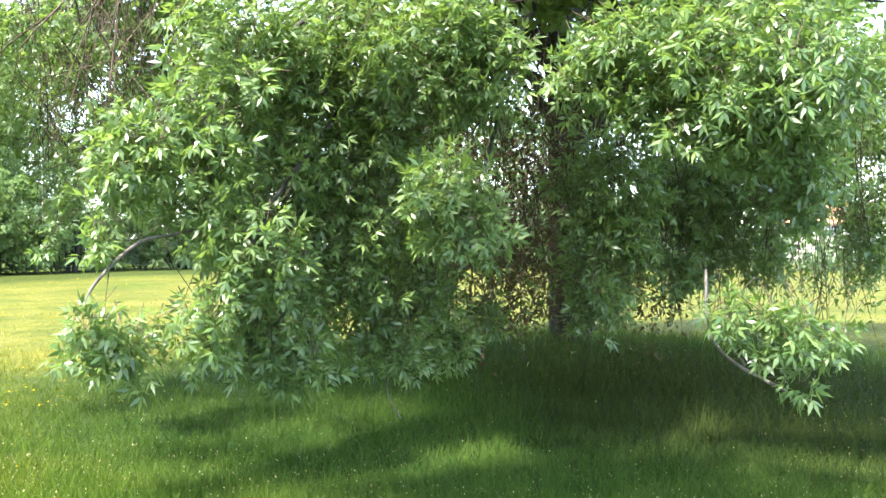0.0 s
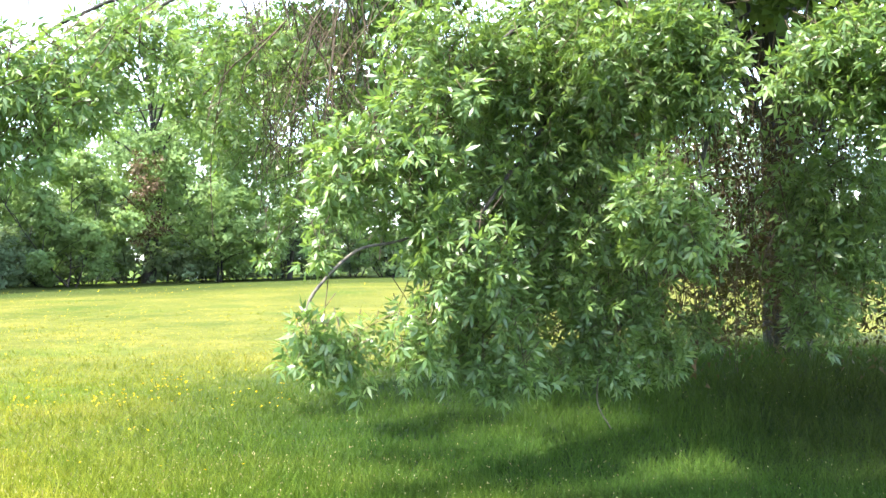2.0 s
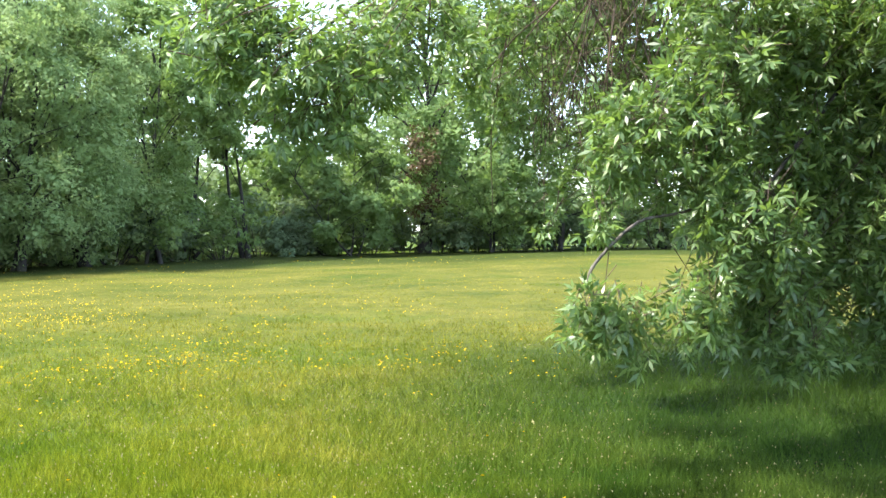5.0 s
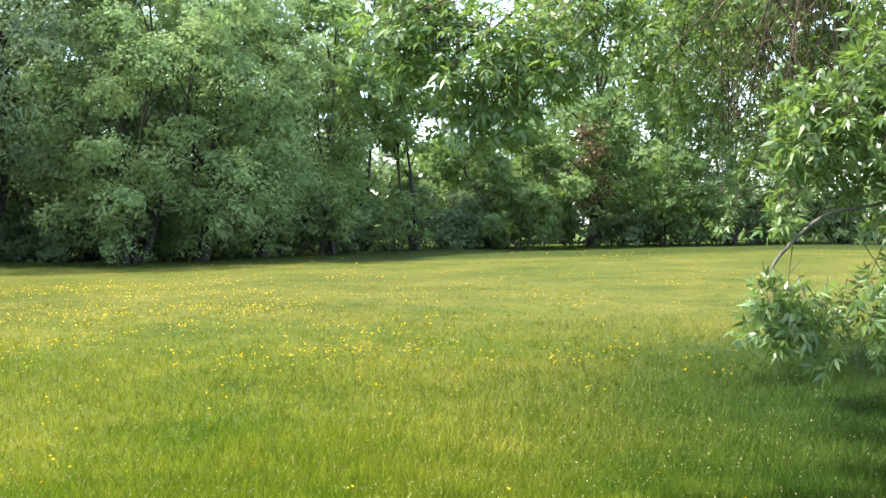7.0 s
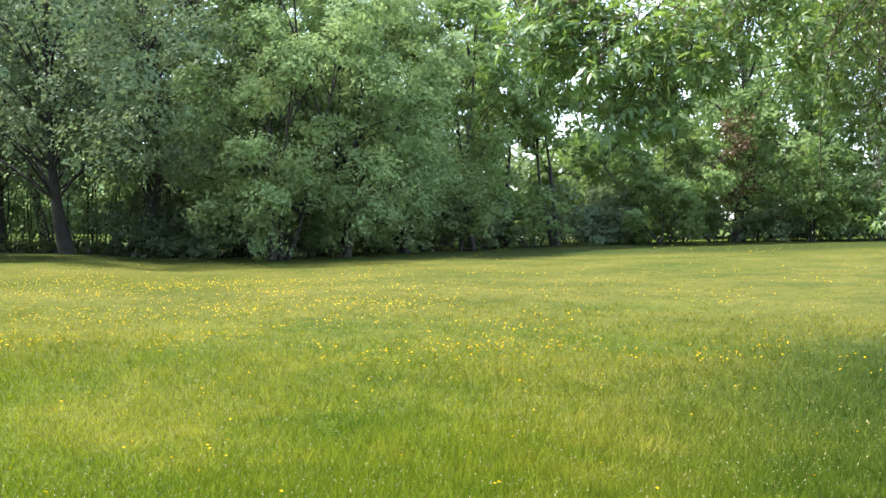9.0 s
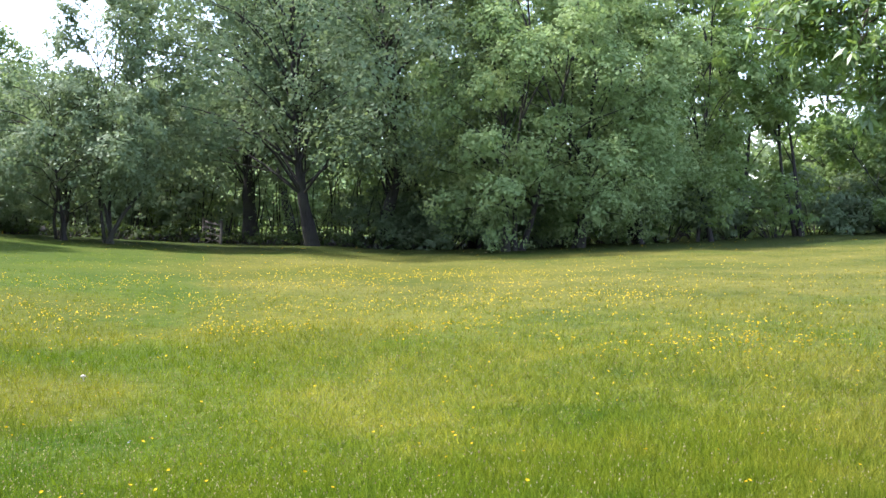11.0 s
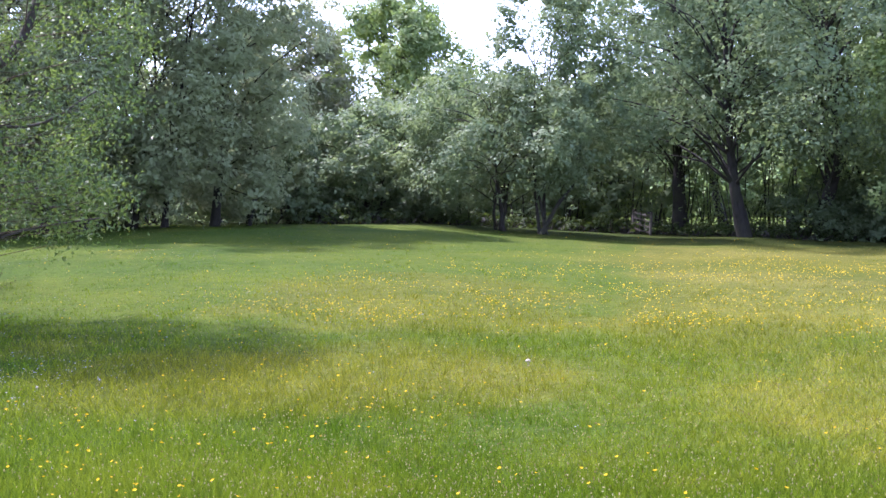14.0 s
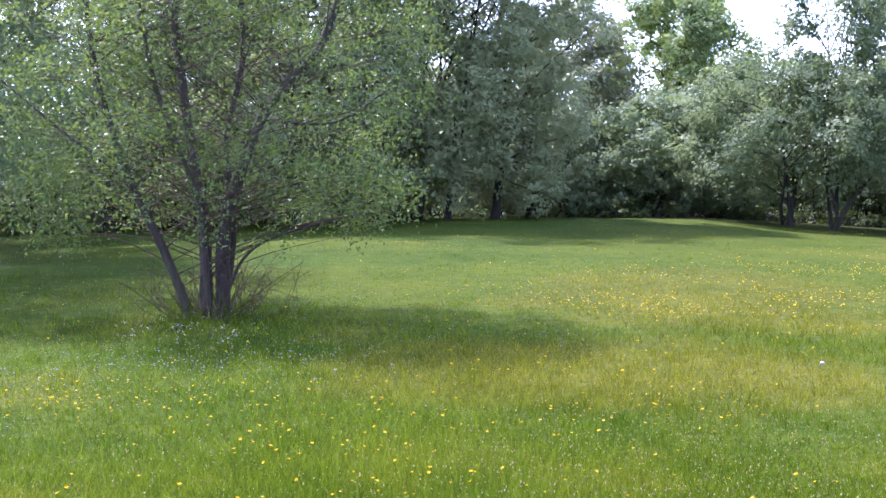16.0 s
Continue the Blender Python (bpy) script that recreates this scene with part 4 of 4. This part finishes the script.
# ---- the many-stemmed tree in the meadow ----
def make_shrub():
    rng = np.random.default_rng(21)
    foot = np.array([-14.25, -1.27, float(ground_z(-14.25, -1.27))])
    ob = tagged(new("sallow_tree"), "many-stemmed young tree with thin grey-green foliage in the meadow", "tree")
    ob.location = foot
    w, c, t = Pile(), Pile(3), Pile()
    # across (to the right as seen from the middle of the meadow), away, up
    R, A = np.array([0.08, 0.997, 0]), np.array([-0.997, 0.08, 0])

    def at(a, b, h):
        return R * a + A * b + np.array([0, 0, h])

    stems = [
        ([(0.1, 0, -0.1), (0.12, 0, 1.0), (0.32, 0.05, 1.75), (0.6, 0.1, 2.45), (0.95, 0.2, 2.95), (1.4, 0.3, 3.5), (1.75, 0.4, 4.6)], 0.115),
        ([(-0.12, 0.05, -0.1), (-0.13, 0.1, 1.05), (-0.26, 0.15, 2.0), (-0.38, 0.2, 2.9), (-0.45, 0.2, 3.9), (-0.3, 0.3, 5.4)], 0.1),
        ([(-0.25, -0.05, -0.1), (-0.6, -0.1, 0.85), (-1.0, -0.2, 1.8), (-1.3, -0.2, 2.8), (-1.4, -0.3, 3.7), (-1.5, -0.3, 5.0)], 0.075),
        ([(0.02, 0.12, -0.1), (0.2, 0.25, 1.1), (0.1, 0.5, 2.2), (0.3, 0.8, 3.4), (0.2, 1.0, 5.2)], 0.08),
        ([(-0.05, -0.15, -0.1), (-0.1, -0.5, 1.4), (-0.5, -0.9, 2.8), (-0.7, -1.2, 4.4)], 0.05),
        ([(0.2, -0.1, 0.4), (0.4, -0.2, 0.75), (0.75, -0.3, 0.98), (1.5, -0.4, 1.2), (2.2, -0.5, 1.3)], 0.026),
        ([(0.35, -0.05, 2.0), (1.0, -0.1, 1.6), (1.6, -0.2, 1.45), (2.3, -0.3, 1.35)], 0.02),
        ([(-1.0, -0.2, 1.8), (-1.6, -0.3, 2.2), (-2.4, -0.4, 2.9)], 0.03),
        ([(0.6, 0.1, 2.45), (1.5, 0.0, 2.4), (2.2, -0.1, 2.8)], 0.03),
    ]
    lines = []
    for pts, r in stems:
        line = curve_points([at(*p) for p in pts], 6)
        tube(w, line, r * 0.88, r * 0.36, 9, 0.06, rng)
        lines.append(line)
    tips = []
    for i in range(430):
        h = rng.uniform(1.0, 6.3)
        s = min(1.0, 0.5 + h * 0.22) * (1 if h < 4.5 else 1 - (h - 4.5) * 0.3)
        th, q = rng.uniform(0, 2 * np.pi), math.sqrt(rng.uniform(0.1, 1))
        p = at(0.1 + 2.75 * s * q * math.cos(th), 0.1 + 2.3 * s * q * math.sin(th), h)
        if h < 1.5 and math.hypot(p[0], p[1]) < 1.1:
            continue
        tips.append(p)
    for _ in range(12):
        tips.append(at(rng.uniform(-2.3, -0.8), rng.uniform(-0.9, 0.4), rng.uniform(0.9, 2.5)))
    for _ in range(12):
        tips.append(at(rng.uniform(1.0, 2.4), rng.uniform(-0.8, 0.3), rng.uniform(1.1, 1.9)))
    for p in tips:
        line = lines[int(rng.integers(0, 5))]
        d = np.linalg.norm(line - p, axis=1) + 1.5 * np.maximum(0, line[:, 2] - p[2] + 0.4)
        s = line[int(np.argmin(d))]
        m = (s + p) / 2 + np.array([0, 0, 0.12]) + rng.normal(size=3) * 0.08
        tube(t, curve_points([s, m, p], 4), 0.009, 0.003, 4)
        n = int(rng.uniform(70, 165))
        at_ = p + rng.normal(size=(n, 3)) * np.array([0.2, 0.2, 0.13])
        way = unit(rng.normal(size=(n, 3)) + np.array([0, 0, -0.2]))
        nor = unit(rng.normal(size=(n, 3)) * 0.7 + np.array([0, 0, 0.8]))
        ln = rng.uniform(0.04, 0.072, n)
        blades(c, at_, way, nor, ln, ln * 0.6)
    # a tangle of dry shoots round the foot
    for _ in range(95):
        th = rng.uniform(0, 2 * np.pi)
        q = rng.uniform(0.1, 0.6)
        s = at(q * math.cos(th), q * 0.9 * math.sin(th), 0.0)
        e = s + at(*(rng.normal(size=2) * 0.32 + 0.3 * np.array([math.cos(th), math.sin(th)])), rng.uniform(0.15, 0.85))
        m = (s + e) / 2 + rng.normal(size=3) * 0.14
        tube(t, curve_points([s, m, e], 4), 0.007, 0.003, 3)
        for _ in range(2):
            k = m + (e - m) * rng.uniform(0, 0.9)
            f = k + rng.normal(size=3) * np.array([0.16, 0.16, 0.12])
            tube(t, np.array([k, (k + f) / 2 + rng.normal(size=3) * 0.02, f]), 0.004, 0.002, 3)
    w.make("trunk", BARK_BROWN, ob, "grey-brown stems parting at the ground", soft=True)
    c.make("crown", SHRUB, ob)
    tagged(t.make("brushwood", TWIG, ob), kind="stuff")


make_shrub()


# ---- the meadow's grass and flowers ----
grass("meadow_grass", "dense fine grass of the hay meadow", 405000, 4.2, 55.0, 31, 0.13, 0.0038)


grass("short_grass", "short grass round the viewpoint", 60000, 0.1, 5.4, 32, 0.1, 0.005, -180.0, 180.0, True)
grass("short_grass", "short grass of the open meadow", 12000, 4.4, 16.0, 33, 0.12, 0.008, 112.0, 326.0, True)


def tussocks(n, seed):
    """Tufts of longer blades that stand out of the sward."""
    rng = np.random.default_rng(seed)
    x, y, r = field(rng, n, 5.6, 30.0, 2.0, 106.0)
    ok = rng.uniform(0, 1, n) < patchy(x, y, 0.5, 37) ** 1.5
    x, y, r = (np.repeat(v[ok], 14) for v in (x, y, r))
    m = len(x)
    th, q = rng.uniform(0, 2 * np.pi, m), rng.uniform(0, 1, m)
    cx, cy = x + 0.11 * q * np.cos(th), y + 0.11 * q * np.sin(th)
    way = unit(np.stack([np.cos(th) * (0.1 + 0.5 * q), np.sin(th) * (0.1 + 0.5 * q), np.ones(m)], -1))
    spin = rng.uniform(0, 2 * np.pi, m)
    nor = np.stack([np.cos(spin), np.sin(spin), np.full(m, 0.2)], -1)
    p = Pile(3)
    blades(p, np.stack([cx, cy, ground_z(cx, cy) - 0.01], -1), way, nor, rng.uniform(0.07, 0.15, m) * np.clip(1.2 - r / 40, 0.4, 1), (0.003 + 0.0002 * r) * rng.uniform(0.8, 1.5, m), 0.0)
    tagged(p.make("grass_tussocks", GRASS), "longer tufts of grass in the meadow", "grass", kind="stuff")


tussocks(9500, 61)


def flowers(name, label, category, n, seed, r0, r1, size, mat, tall, keep, petal=5):
    rng = np.random.default_rng(seed)
    az = np.radians(rng.uniform(-10, 110, n))
    r = np.exp(rng.uniform(math.log(r0), math.log(r1), n))
    x, y = -r * np.sin(az), r * np.cos(az)
    ok = rng.uniform(0, 1, n) < keep(x, y, r)
    x, y, r = x[ok], y[ok], r[ok]
    n = len(x)
    top = np.stack([x, y, ground_z(x, y) + tall * rng.uniform(0.7, 1.25, n)], -1)
    face = unit(np.stack([rng.normal(size=n) * 0.35, rng.normal(size=n) * 0.35, np.ones(n)], -1))
    a = unit(np.cross(face, np.array([0.3, 1, 0.1])))
    b = np.cross(face, a)
    s = (size + 0.0004 * r) * rng.uniform(0.75, 1.2, n)
    p = Pile()
    close = r < 13
    for i in range(petal):
        th = 2 * np.pi * i / petal
        way = unit(a * math.cos(th) + b * math.sin(th) + face * 0.55)[close]
        blades(p, top[close], way, face[close], s[close] * 0.55, s[close] * 0.55, 0.7)
    far = ~close
    tilt = unit(face[far] + np.stack([-x[far], -y[far], 0 * x[far]], -1) / r[far][:, None] * 0.6)
    blades(p, top[far] - a[far] * (s[far] * 0.5)[:, None], a[far], tilt, s[far], s[far], 0.5)
    tagged(p.make(name, mat), label, category, kind="stuff")
    stems = Pile()
    near = r < 7.5
    up = np.zeros((near.sum(), 3)) + np.array([0, 0, 1.0])
    foot = top[near] - np.array([0, 0, tall * 0.9])
    blades(stems, foot, up, np.tile([0.6, -0.8, 0.0], (near.sum(), 1)), np.full(near.sum(), tall * 0.9), np.full(near.sum(), 0.003))
    if near.any():
        tagged(stems.make(name[:-1] + "_stems", GRASS), "thin green flower stalks standing in the grass", "stalks", kind="stuff")


# drifts of buttercups: angle, distance, breadth
DRIFTS = [(51.5, 27, 4.0), (48.5, 26, 3.0), (57.9, 18.5, 2.2), (56.2, 14.8, 1.4), (46.2, 16.4, 1.0), (36.6, 19.7, 1.8), (41.3, 18.8, 1.8), (72.4, 19, 2.0), (74.7, 15.5, 1.7),
          (65.9, 22, 2.4), (78.2, 9.0, 1.1), (92.8, 7.3, 1.0), (84.0, 6.2, 0.8), (103.9, 9.0, 1.0), (47.8, 15.7, 0.9), (31.7, 14.2, 1.1), (37.0, 11.9, 1.0), (20.0, 13.0, 1.3)]


def buttercup_keep(x, y, r):
    az = np.degrees(np.arctan2(-x, y))
    band = np.clip((az - 4) / 25, 0, 1)
    spots = sum(np.exp(-((x + d * math.sin(radians(a))) ** 2 + (y - d * math.cos(radians(a))) ** 2) / w ** 2) for a, d, w in ((a, d * (0.84 if d > 10 else 0.9), w) for a, d, w in DRIFTS))
    loose = patchy(x, y, 0.3, 9) * patchy(x, y, 1.1, 12)
    return band * np.clip(0.02 + np.where(r < 10, 0.5, 1.5) * spots * patchy(x, y, 1.6, 31) ** 2 + 0.5 * loose ** 3 * (az < 60), 0, 1) * np.clip(r / 18, 0.3, 1) * (r < np.interp(az, EDGE_AZ, EDGE_D) - 4)


flowers("buttercups", "scattered yellow buttercups in drifts over the meadow", "flowers", 90000, 41, 4.6, 45, 0.0175, YELLOW, 0.22, buttercup_keep)
def lilac_keep(x, y, r):
    az = np.degrees(np.arctan2(-x, y))
    out = 0.004 * patchy(x, y, 0.6, 19) * (az > 55)
    for a, d, wide, deep in ((86.0, 23.0, 4.0, 0.9), (86.5, 13.2, 3.0, 1.6), (79.0, 16.5, 2.5, 1.2), (96.0, 10.0, 2.0, 1.0)):
        across, deeper = r * np.radians(az - a) / wide, (r - d) / deep
        out = out + 0.8 * np.exp(-across ** 2 - deeper ** 2) * patchy(x, y, 1.4, 29)
    return np.clip(out, 0, 1)


flowers("lilac_flowers", "hazy lilac-blue wild flowers in the grass", "flowers", 60000, 43, 6.0, 32, 0.009, LILAC, 0.2, lilac_keep)


def seed_heads(n, seed):
    """Pale grass heads over the blades."""
    rng = np.random.default_rng(seed)
    x, y, r = field(rng, n, 4.6, 50.0)
    ok = rng.uniform(0, 1, n) < (0.25 + 0.75 * patchy(x, y, 0.8, 23)) * np.clip(r / 9, 0.5, 1) * (1 - 0.97 * np.exp(-((x - 2.2) ** 2 + (y - 8.5) ** 2) / 40))
    x, y, r = x[ok], y[ok], r[ok]
    n = len(x)
    z = ground_z(x, y) + rng.uniform(0.1, 0.22, n)
    way = unit(np.stack([rng.normal(size=n) * 0.35, rng.normal(size=n) * 0.35, np.ones(n)], -1))
    spin = rng.uniform(0, 2 * np.pi, n)
    nor = np.stack([np.cos(spin), np.sin(spin), np.full(n, 0.3)], -1)
    p = Pile()
    blades(p, np.stack([x, y, z], -1), way, nor, rng.uniform(0.008, 0.018, n), (0.0045 + 0.00042 * r) * rng.uniform(0.6, 1.5, n))
    tagged(p.make("grass_heads", HEADS), "pale ripening grass heads above the blades", "grass heads", kind="stuff")


seed_heads(100000, 47)


def tall_stalks(n, seed):
    """Long pale stalks bent over in the uncut grass under the big tree."""
    rng = np.random.default_rng(seed)
    x, y = rng.normal(2.0, 1.6, n), 8.2 + np.abs(rng.normal(0, 2.6, n))
    th = rng.uniform(0, 2 * np.pi, n)
    lean = rng.uniform(0.1, 1.0, n)
    way = unit(np.stack([np.cos(th) * lean, np.sin(th) * lean, np.ones(n)], -1))
    spin = rng.uniform(0, 2 * np.pi, n)
    nor = np.stack([np.cos(spin), np.sin(spin), np.full(n, 0.3)], -1)
    p = Pile()
    blades(p, np.stack([x, y, ground_z(x, y)], -1), way, nor, rng.uniform(0.14, 0.34, n), rng.uniform(0.0025, 0.005, n), 0.8)
    tagged(p.make("grass_stalks", GRASS), "long pale grass stalks in the shade of the big ash", "grass stalks", kind="stuff")


tall_stalks(1300, 53)


# ---- the far side: gate, wall, young stems, house ----
def box(name, parent, mat, a, b, width, depth, label=""):
    """A bar from a to b with slightly bevelled edges."""
    a, b = Vector(a), Vector(b)
    bm = bmesh.new()
    bmesh.ops.create_cube(bm, size=1.0)
    bmesh.ops.scale(bm, vec=(width, depth, (b - a).length), verts=bm.verts)
    bmesh.ops.bevel(bm, geom=bm.edges[:], offset=min(width, depth) * 0.15, segments=1, affect="EDGES")
    turn = (b - a).to_track_quat("Z", "Y").to_matrix().to_4x4()
    bm.transform(Matrix.Translation((a + b) / 2) @ turn)
    return part(name, bm, mat, parent, label)


def make_gate():
    ob = tagged(new("field_gate"), "small weathered wooden field gate standing ajar between trees", "gate")
    at = place(58.4, 47.2)
    ob.matrix_world = pose(*at, 0, 6, 2) @ Matrix.Scale(0.78, 4)
    for x in (-0.75, 0.75):
        box("post", ob, WOOD, (x * 1.12, 0, -0.2), (x * 1.12, 0, 1.3), 0.11, 0.11)
    for z in (0.25, 0.55, 0.85, 1.12):
        box("rail", ob, WOOD, (-0.75, 0.0, z), (0.75, 0.0, z - 0.06), 0.035, 0.08)
    for x in (-0.66, -0.22, 0.22, 0.66):
        box("upright", ob, WOOD, (x, 0.045, 0.12), (x, 0.045, 1.2), 0.07, 0.03)


make_gate()


def stone_mesh(seed):
    rng = np.random.default_rng(seed)
    bm = bmesh.new()
    bmesh.ops.create_icosphere(bm, subdivisions=1, radius=0.5)
    for v in bm.verts:
        v.co *= 1 + rng.normal() * 0.13
    me = bpy.data.meshes.new("stone")
    bm.to_mesh(me)
    bm.free()
    me.materials.append(STONE)
    return me


STONES = [stone_mesh(60 + i) for i in range(6)]


def stone_wall(label, az0, az1, inset, courses, seed):
    rng = np.random.default_rng(seed)
    ob = tagged(new("dry_stone_wall"), label, "wall")
    mid = place((az0 + az1) / 2, float(np.interp((az0 + az1) / 2, EDGE_AZ, EDGE_D)) + inset)
    ob.location = mid
    az = az0
    while az < az1:
        d = float(np.interp(az, EDGE_AZ, EDGE_D)) + inset
        size = rng.uniform(0.2, 0.5)
        for c in range(courses if rng.uniform() < 0.8 else 1):
            st = new("stone", STONES[int(rng.integers(0, 6))])
            st.parent = ob
            st.location = Vector(place(az + rng.normal() * 0.05, d + rng.normal() * 0.1)) - Vector(mid) + Vector((0, 0, 0.0 + 0.17 * c))
            st.rotation_euler = rng.uniform(0, 6, 3)
            st.scale = (size * rng.uniform(0.8, 1.3), size * rng.uniform(0.7, 1.0), size * rng.uniform(0.6, 0.85))
        az += math.degrees(size * rng.uniform(0.7, 1.9) / d)


stone_wall("tumbled field wall of grey stones, shade-dark in colour, under the willows", 58.6, 75.0, 0.3, 2, 71)
stone_wall("low heap of grey field stones between old ash trunks", 50.2, 56.2, 0.6, 1, 72)


def sapling(az, d, height, seed, leaf):
    rng = np.random.default_rng(seed)
    ob = tagged(new("sapling"), "thin upright young stem with a few leaves", "sapling", "young stems under the trees")
    ob.location = place(az, d)
    w, c = Pile(), Pile(3)
    for _ in range(3):
        foot = np.array([*(rng.normal(size=2) * 0.25), -0.1])
        top = foot + np.array([*(rng.normal(size=2) * 0.35), height * rng.uniform(0.7, 1.1)])
        mid = (foot + top) / 2 + rng.normal(size=3) * 0.12
        line = curve_points([foot, mid, top], 5)
        tube(w, line, 0.045, 0.015, 5)
        for p in line[4:]:
            n = 14
            way = unit(rng.normal(size=(n, 3)))
            ln = rng.uniform(0.1, 0.2, n)
            blades(c, p + rng.normal(size=(n, 3)) * 0.35, way, unit(rng.normal(size=(n, 3)) + np.array([0, 0, 0.8])), ln, ln * 0.6)
    w.make("trunk", BARK, ob, soft=True)
    c.make("crown", leaf, ob)


for i in range(34):
    az = 50.2 + i * 0.5 + 0.2 * math.sin(i * 3.1)
    sapling(az, float(np.interp(az, EDGE_AZ, EDGE_D)) + 1.5 + 2.5 * abs(math.sin(i * 1.3)), 2.6 + 1.2 * math.sin(i * 2.2), 500 + i, ASH_YELLOW if i % 3 else ASH)


def make_house():
    ob = tagged(new("farmhouse"), "small pale farmhouse with an orange tiled roof beyond the field", "house")
    ob.matrix_world = pose(*place(-24.9, 104.0), 0, 0, -28)
    w, d, h, ridge = 8.0, 5.5, 3.6, 5.3
    bm = bmesh.new()
    v = [bm.verts.new(p) for p in ((-w / 2, -d / 2, -0.3), (w / 2, -d / 2, -0.3), (w / 2, d / 2, -0.3), (-w / 2, d / 2, -0.3),
                                   (-w / 2, -d / 2, h), (w / 2, -d / 2, h), (w / 2, d / 2, h), (-w / 2, d / 2, h), (-w / 2, 0, ridge - 0.12), (w / 2, 0, ridge - 0.12))]
    for f in ((0, 1, 5, 4), (2, 3, 7, 6), (1, 2, 6, 9, 5), (3, 0, 4, 8, 7)):
        bm.faces.new([v[i] for i in f])
    part("wall", bm, WALL, ob, "whitewashed walls")
    for sg in (-1, 1):
        bm = bmesh.new()
        lo, hi = (sg * (d / 2 + 0.35), h - 0.2), (0.0, ridge)
        n = 36
        rows = []
        for i in range(n + 1):
            x = -w / 2 - 0.3 + (w + 0.6) * i / n
            lift = 0.05 * (i % 2)
            rows.append([bm.verts.new((x, lo[0], lo[1] + lift)), bm.verts.new((x, hi[0], hi[1] + lift)), bm.verts.new((x, hi[0], hi[1] - 0.1)), bm.verts.new((x, lo[0], lo[1] - 0.1))])
        for a, b in zip(rows, rows[1:]):
            for i in range(4):
                bm.faces.new((a[i], b[i], b[(i + 1) % 4], a[(i + 1) % 4]))
        part("roof", bm, ROOF, ob, "ribbed orange clay tiles")
    for x in (-2.8, 2.6):
        win = box("window", ob, DARK, (x, -d / 2 - 0.01, 0.9), (x, -d / 2 - 0.01, 1.8), 0.8, 0.06, "dark small window")
        box("sill", win, WALL, (x - 0.5, -d / 2 - 0.05, 0.86), (x + 0.5, -d / 2 - 0.05, 0.86), 0.06, 0.14)
    box("door", ob, WOOD, (0, -d / 2 - 0.01, 0.0), (0, -d / 2 - 0.01, 2.0), 0.9, 0.06, "brown plank door")


make_house()


# ---- small things in the grass ----
def white_flowers(x, y, spread, count, seed):
    rng = np.random.default_rng(seed)
    ob = tagged(new("white_flower_clump"), "clump of tall white umbel flowers in the grass", "flowers", "white flowers by the young tree")
    ob.location = (x, y, float(ground_z(x, y)))
    for _ in range(count):
        st, hd = Pile(), Pile()
        foot = np.array([*(rng.normal(size=2) * spread * 0.5), 0])
        top = foot + np.array([*(rng.normal(size=2) * 0.08), rng.uniform(0.16, 0.36)])
        tube(st, np.array([foot, (foot + top) / 2, top]), 0.003, 0.002, 3)
        n = 12
        a = rng.uniform(0, 2 * np.pi, n)
        at = top + np.stack([np.cos(a) * 0.018, np.sin(a) * 0.018, rng.uniform(-0.03, 0.02, n)], -1) * rng.uniform(0.2, 1, (n, 1))
        way = unit(np.stack([np.cos(a), np.sin(a), np.full(n, 0.3)], -1))
        blades(hd, at, way, np.tile([0, 0, 1.0], (n, 1)), np.full(n, 0.009), np.full(n, 0.008))
        stalk = st.make("stalk", GRASS, ob)
        hd.make("blossom", WHITE, stalk, "white umbel")


white_flowers(-11.32, -1.38, 0.09, 16, 81)
white_flowers(-11.23, -1.81, 0.2, 11, 82)
white_flowers(-10.64, -0.91, 0.12, 7, 83)


def mushroom(x, y, size, seed):
    ob = tagged(new("mushroom"), "round white field mushroom in short grass", "mushroom")
    ob.location = (x, y, float(ground_z(x, y)) + 0.045)
    bm = bmesh.new()
    bmesh.ops.create_uvsphere(bm, u_segments=18, v_segments=10, radius=size)
    for v in bm.verts:
        v.co.z *= 0.8 if v.co.z > 0 else 0.35
        v.co += Vector((noise.noise(v.co * 20 + Vector((seed, 0, 0))), noise.noise(v.co * 20), 0)) * size * 0.1
    for f in bm.faces:
        f.smooth = True
    part("cap", bm, PUFF, ob, "smooth white cap")
    st = Pile()
    tube(st, np.array([(0, 0, -0.12), (0, 0, -0.05), (0, 0, 0.0)]), size * 0.25, size * 0.25, 8)
    st.make("stalk", PUFF, ob)


mushroom(-9.5, 4.34, 0.024, 1)
mushroom(-9.9, 0.06, 0.014, 2)
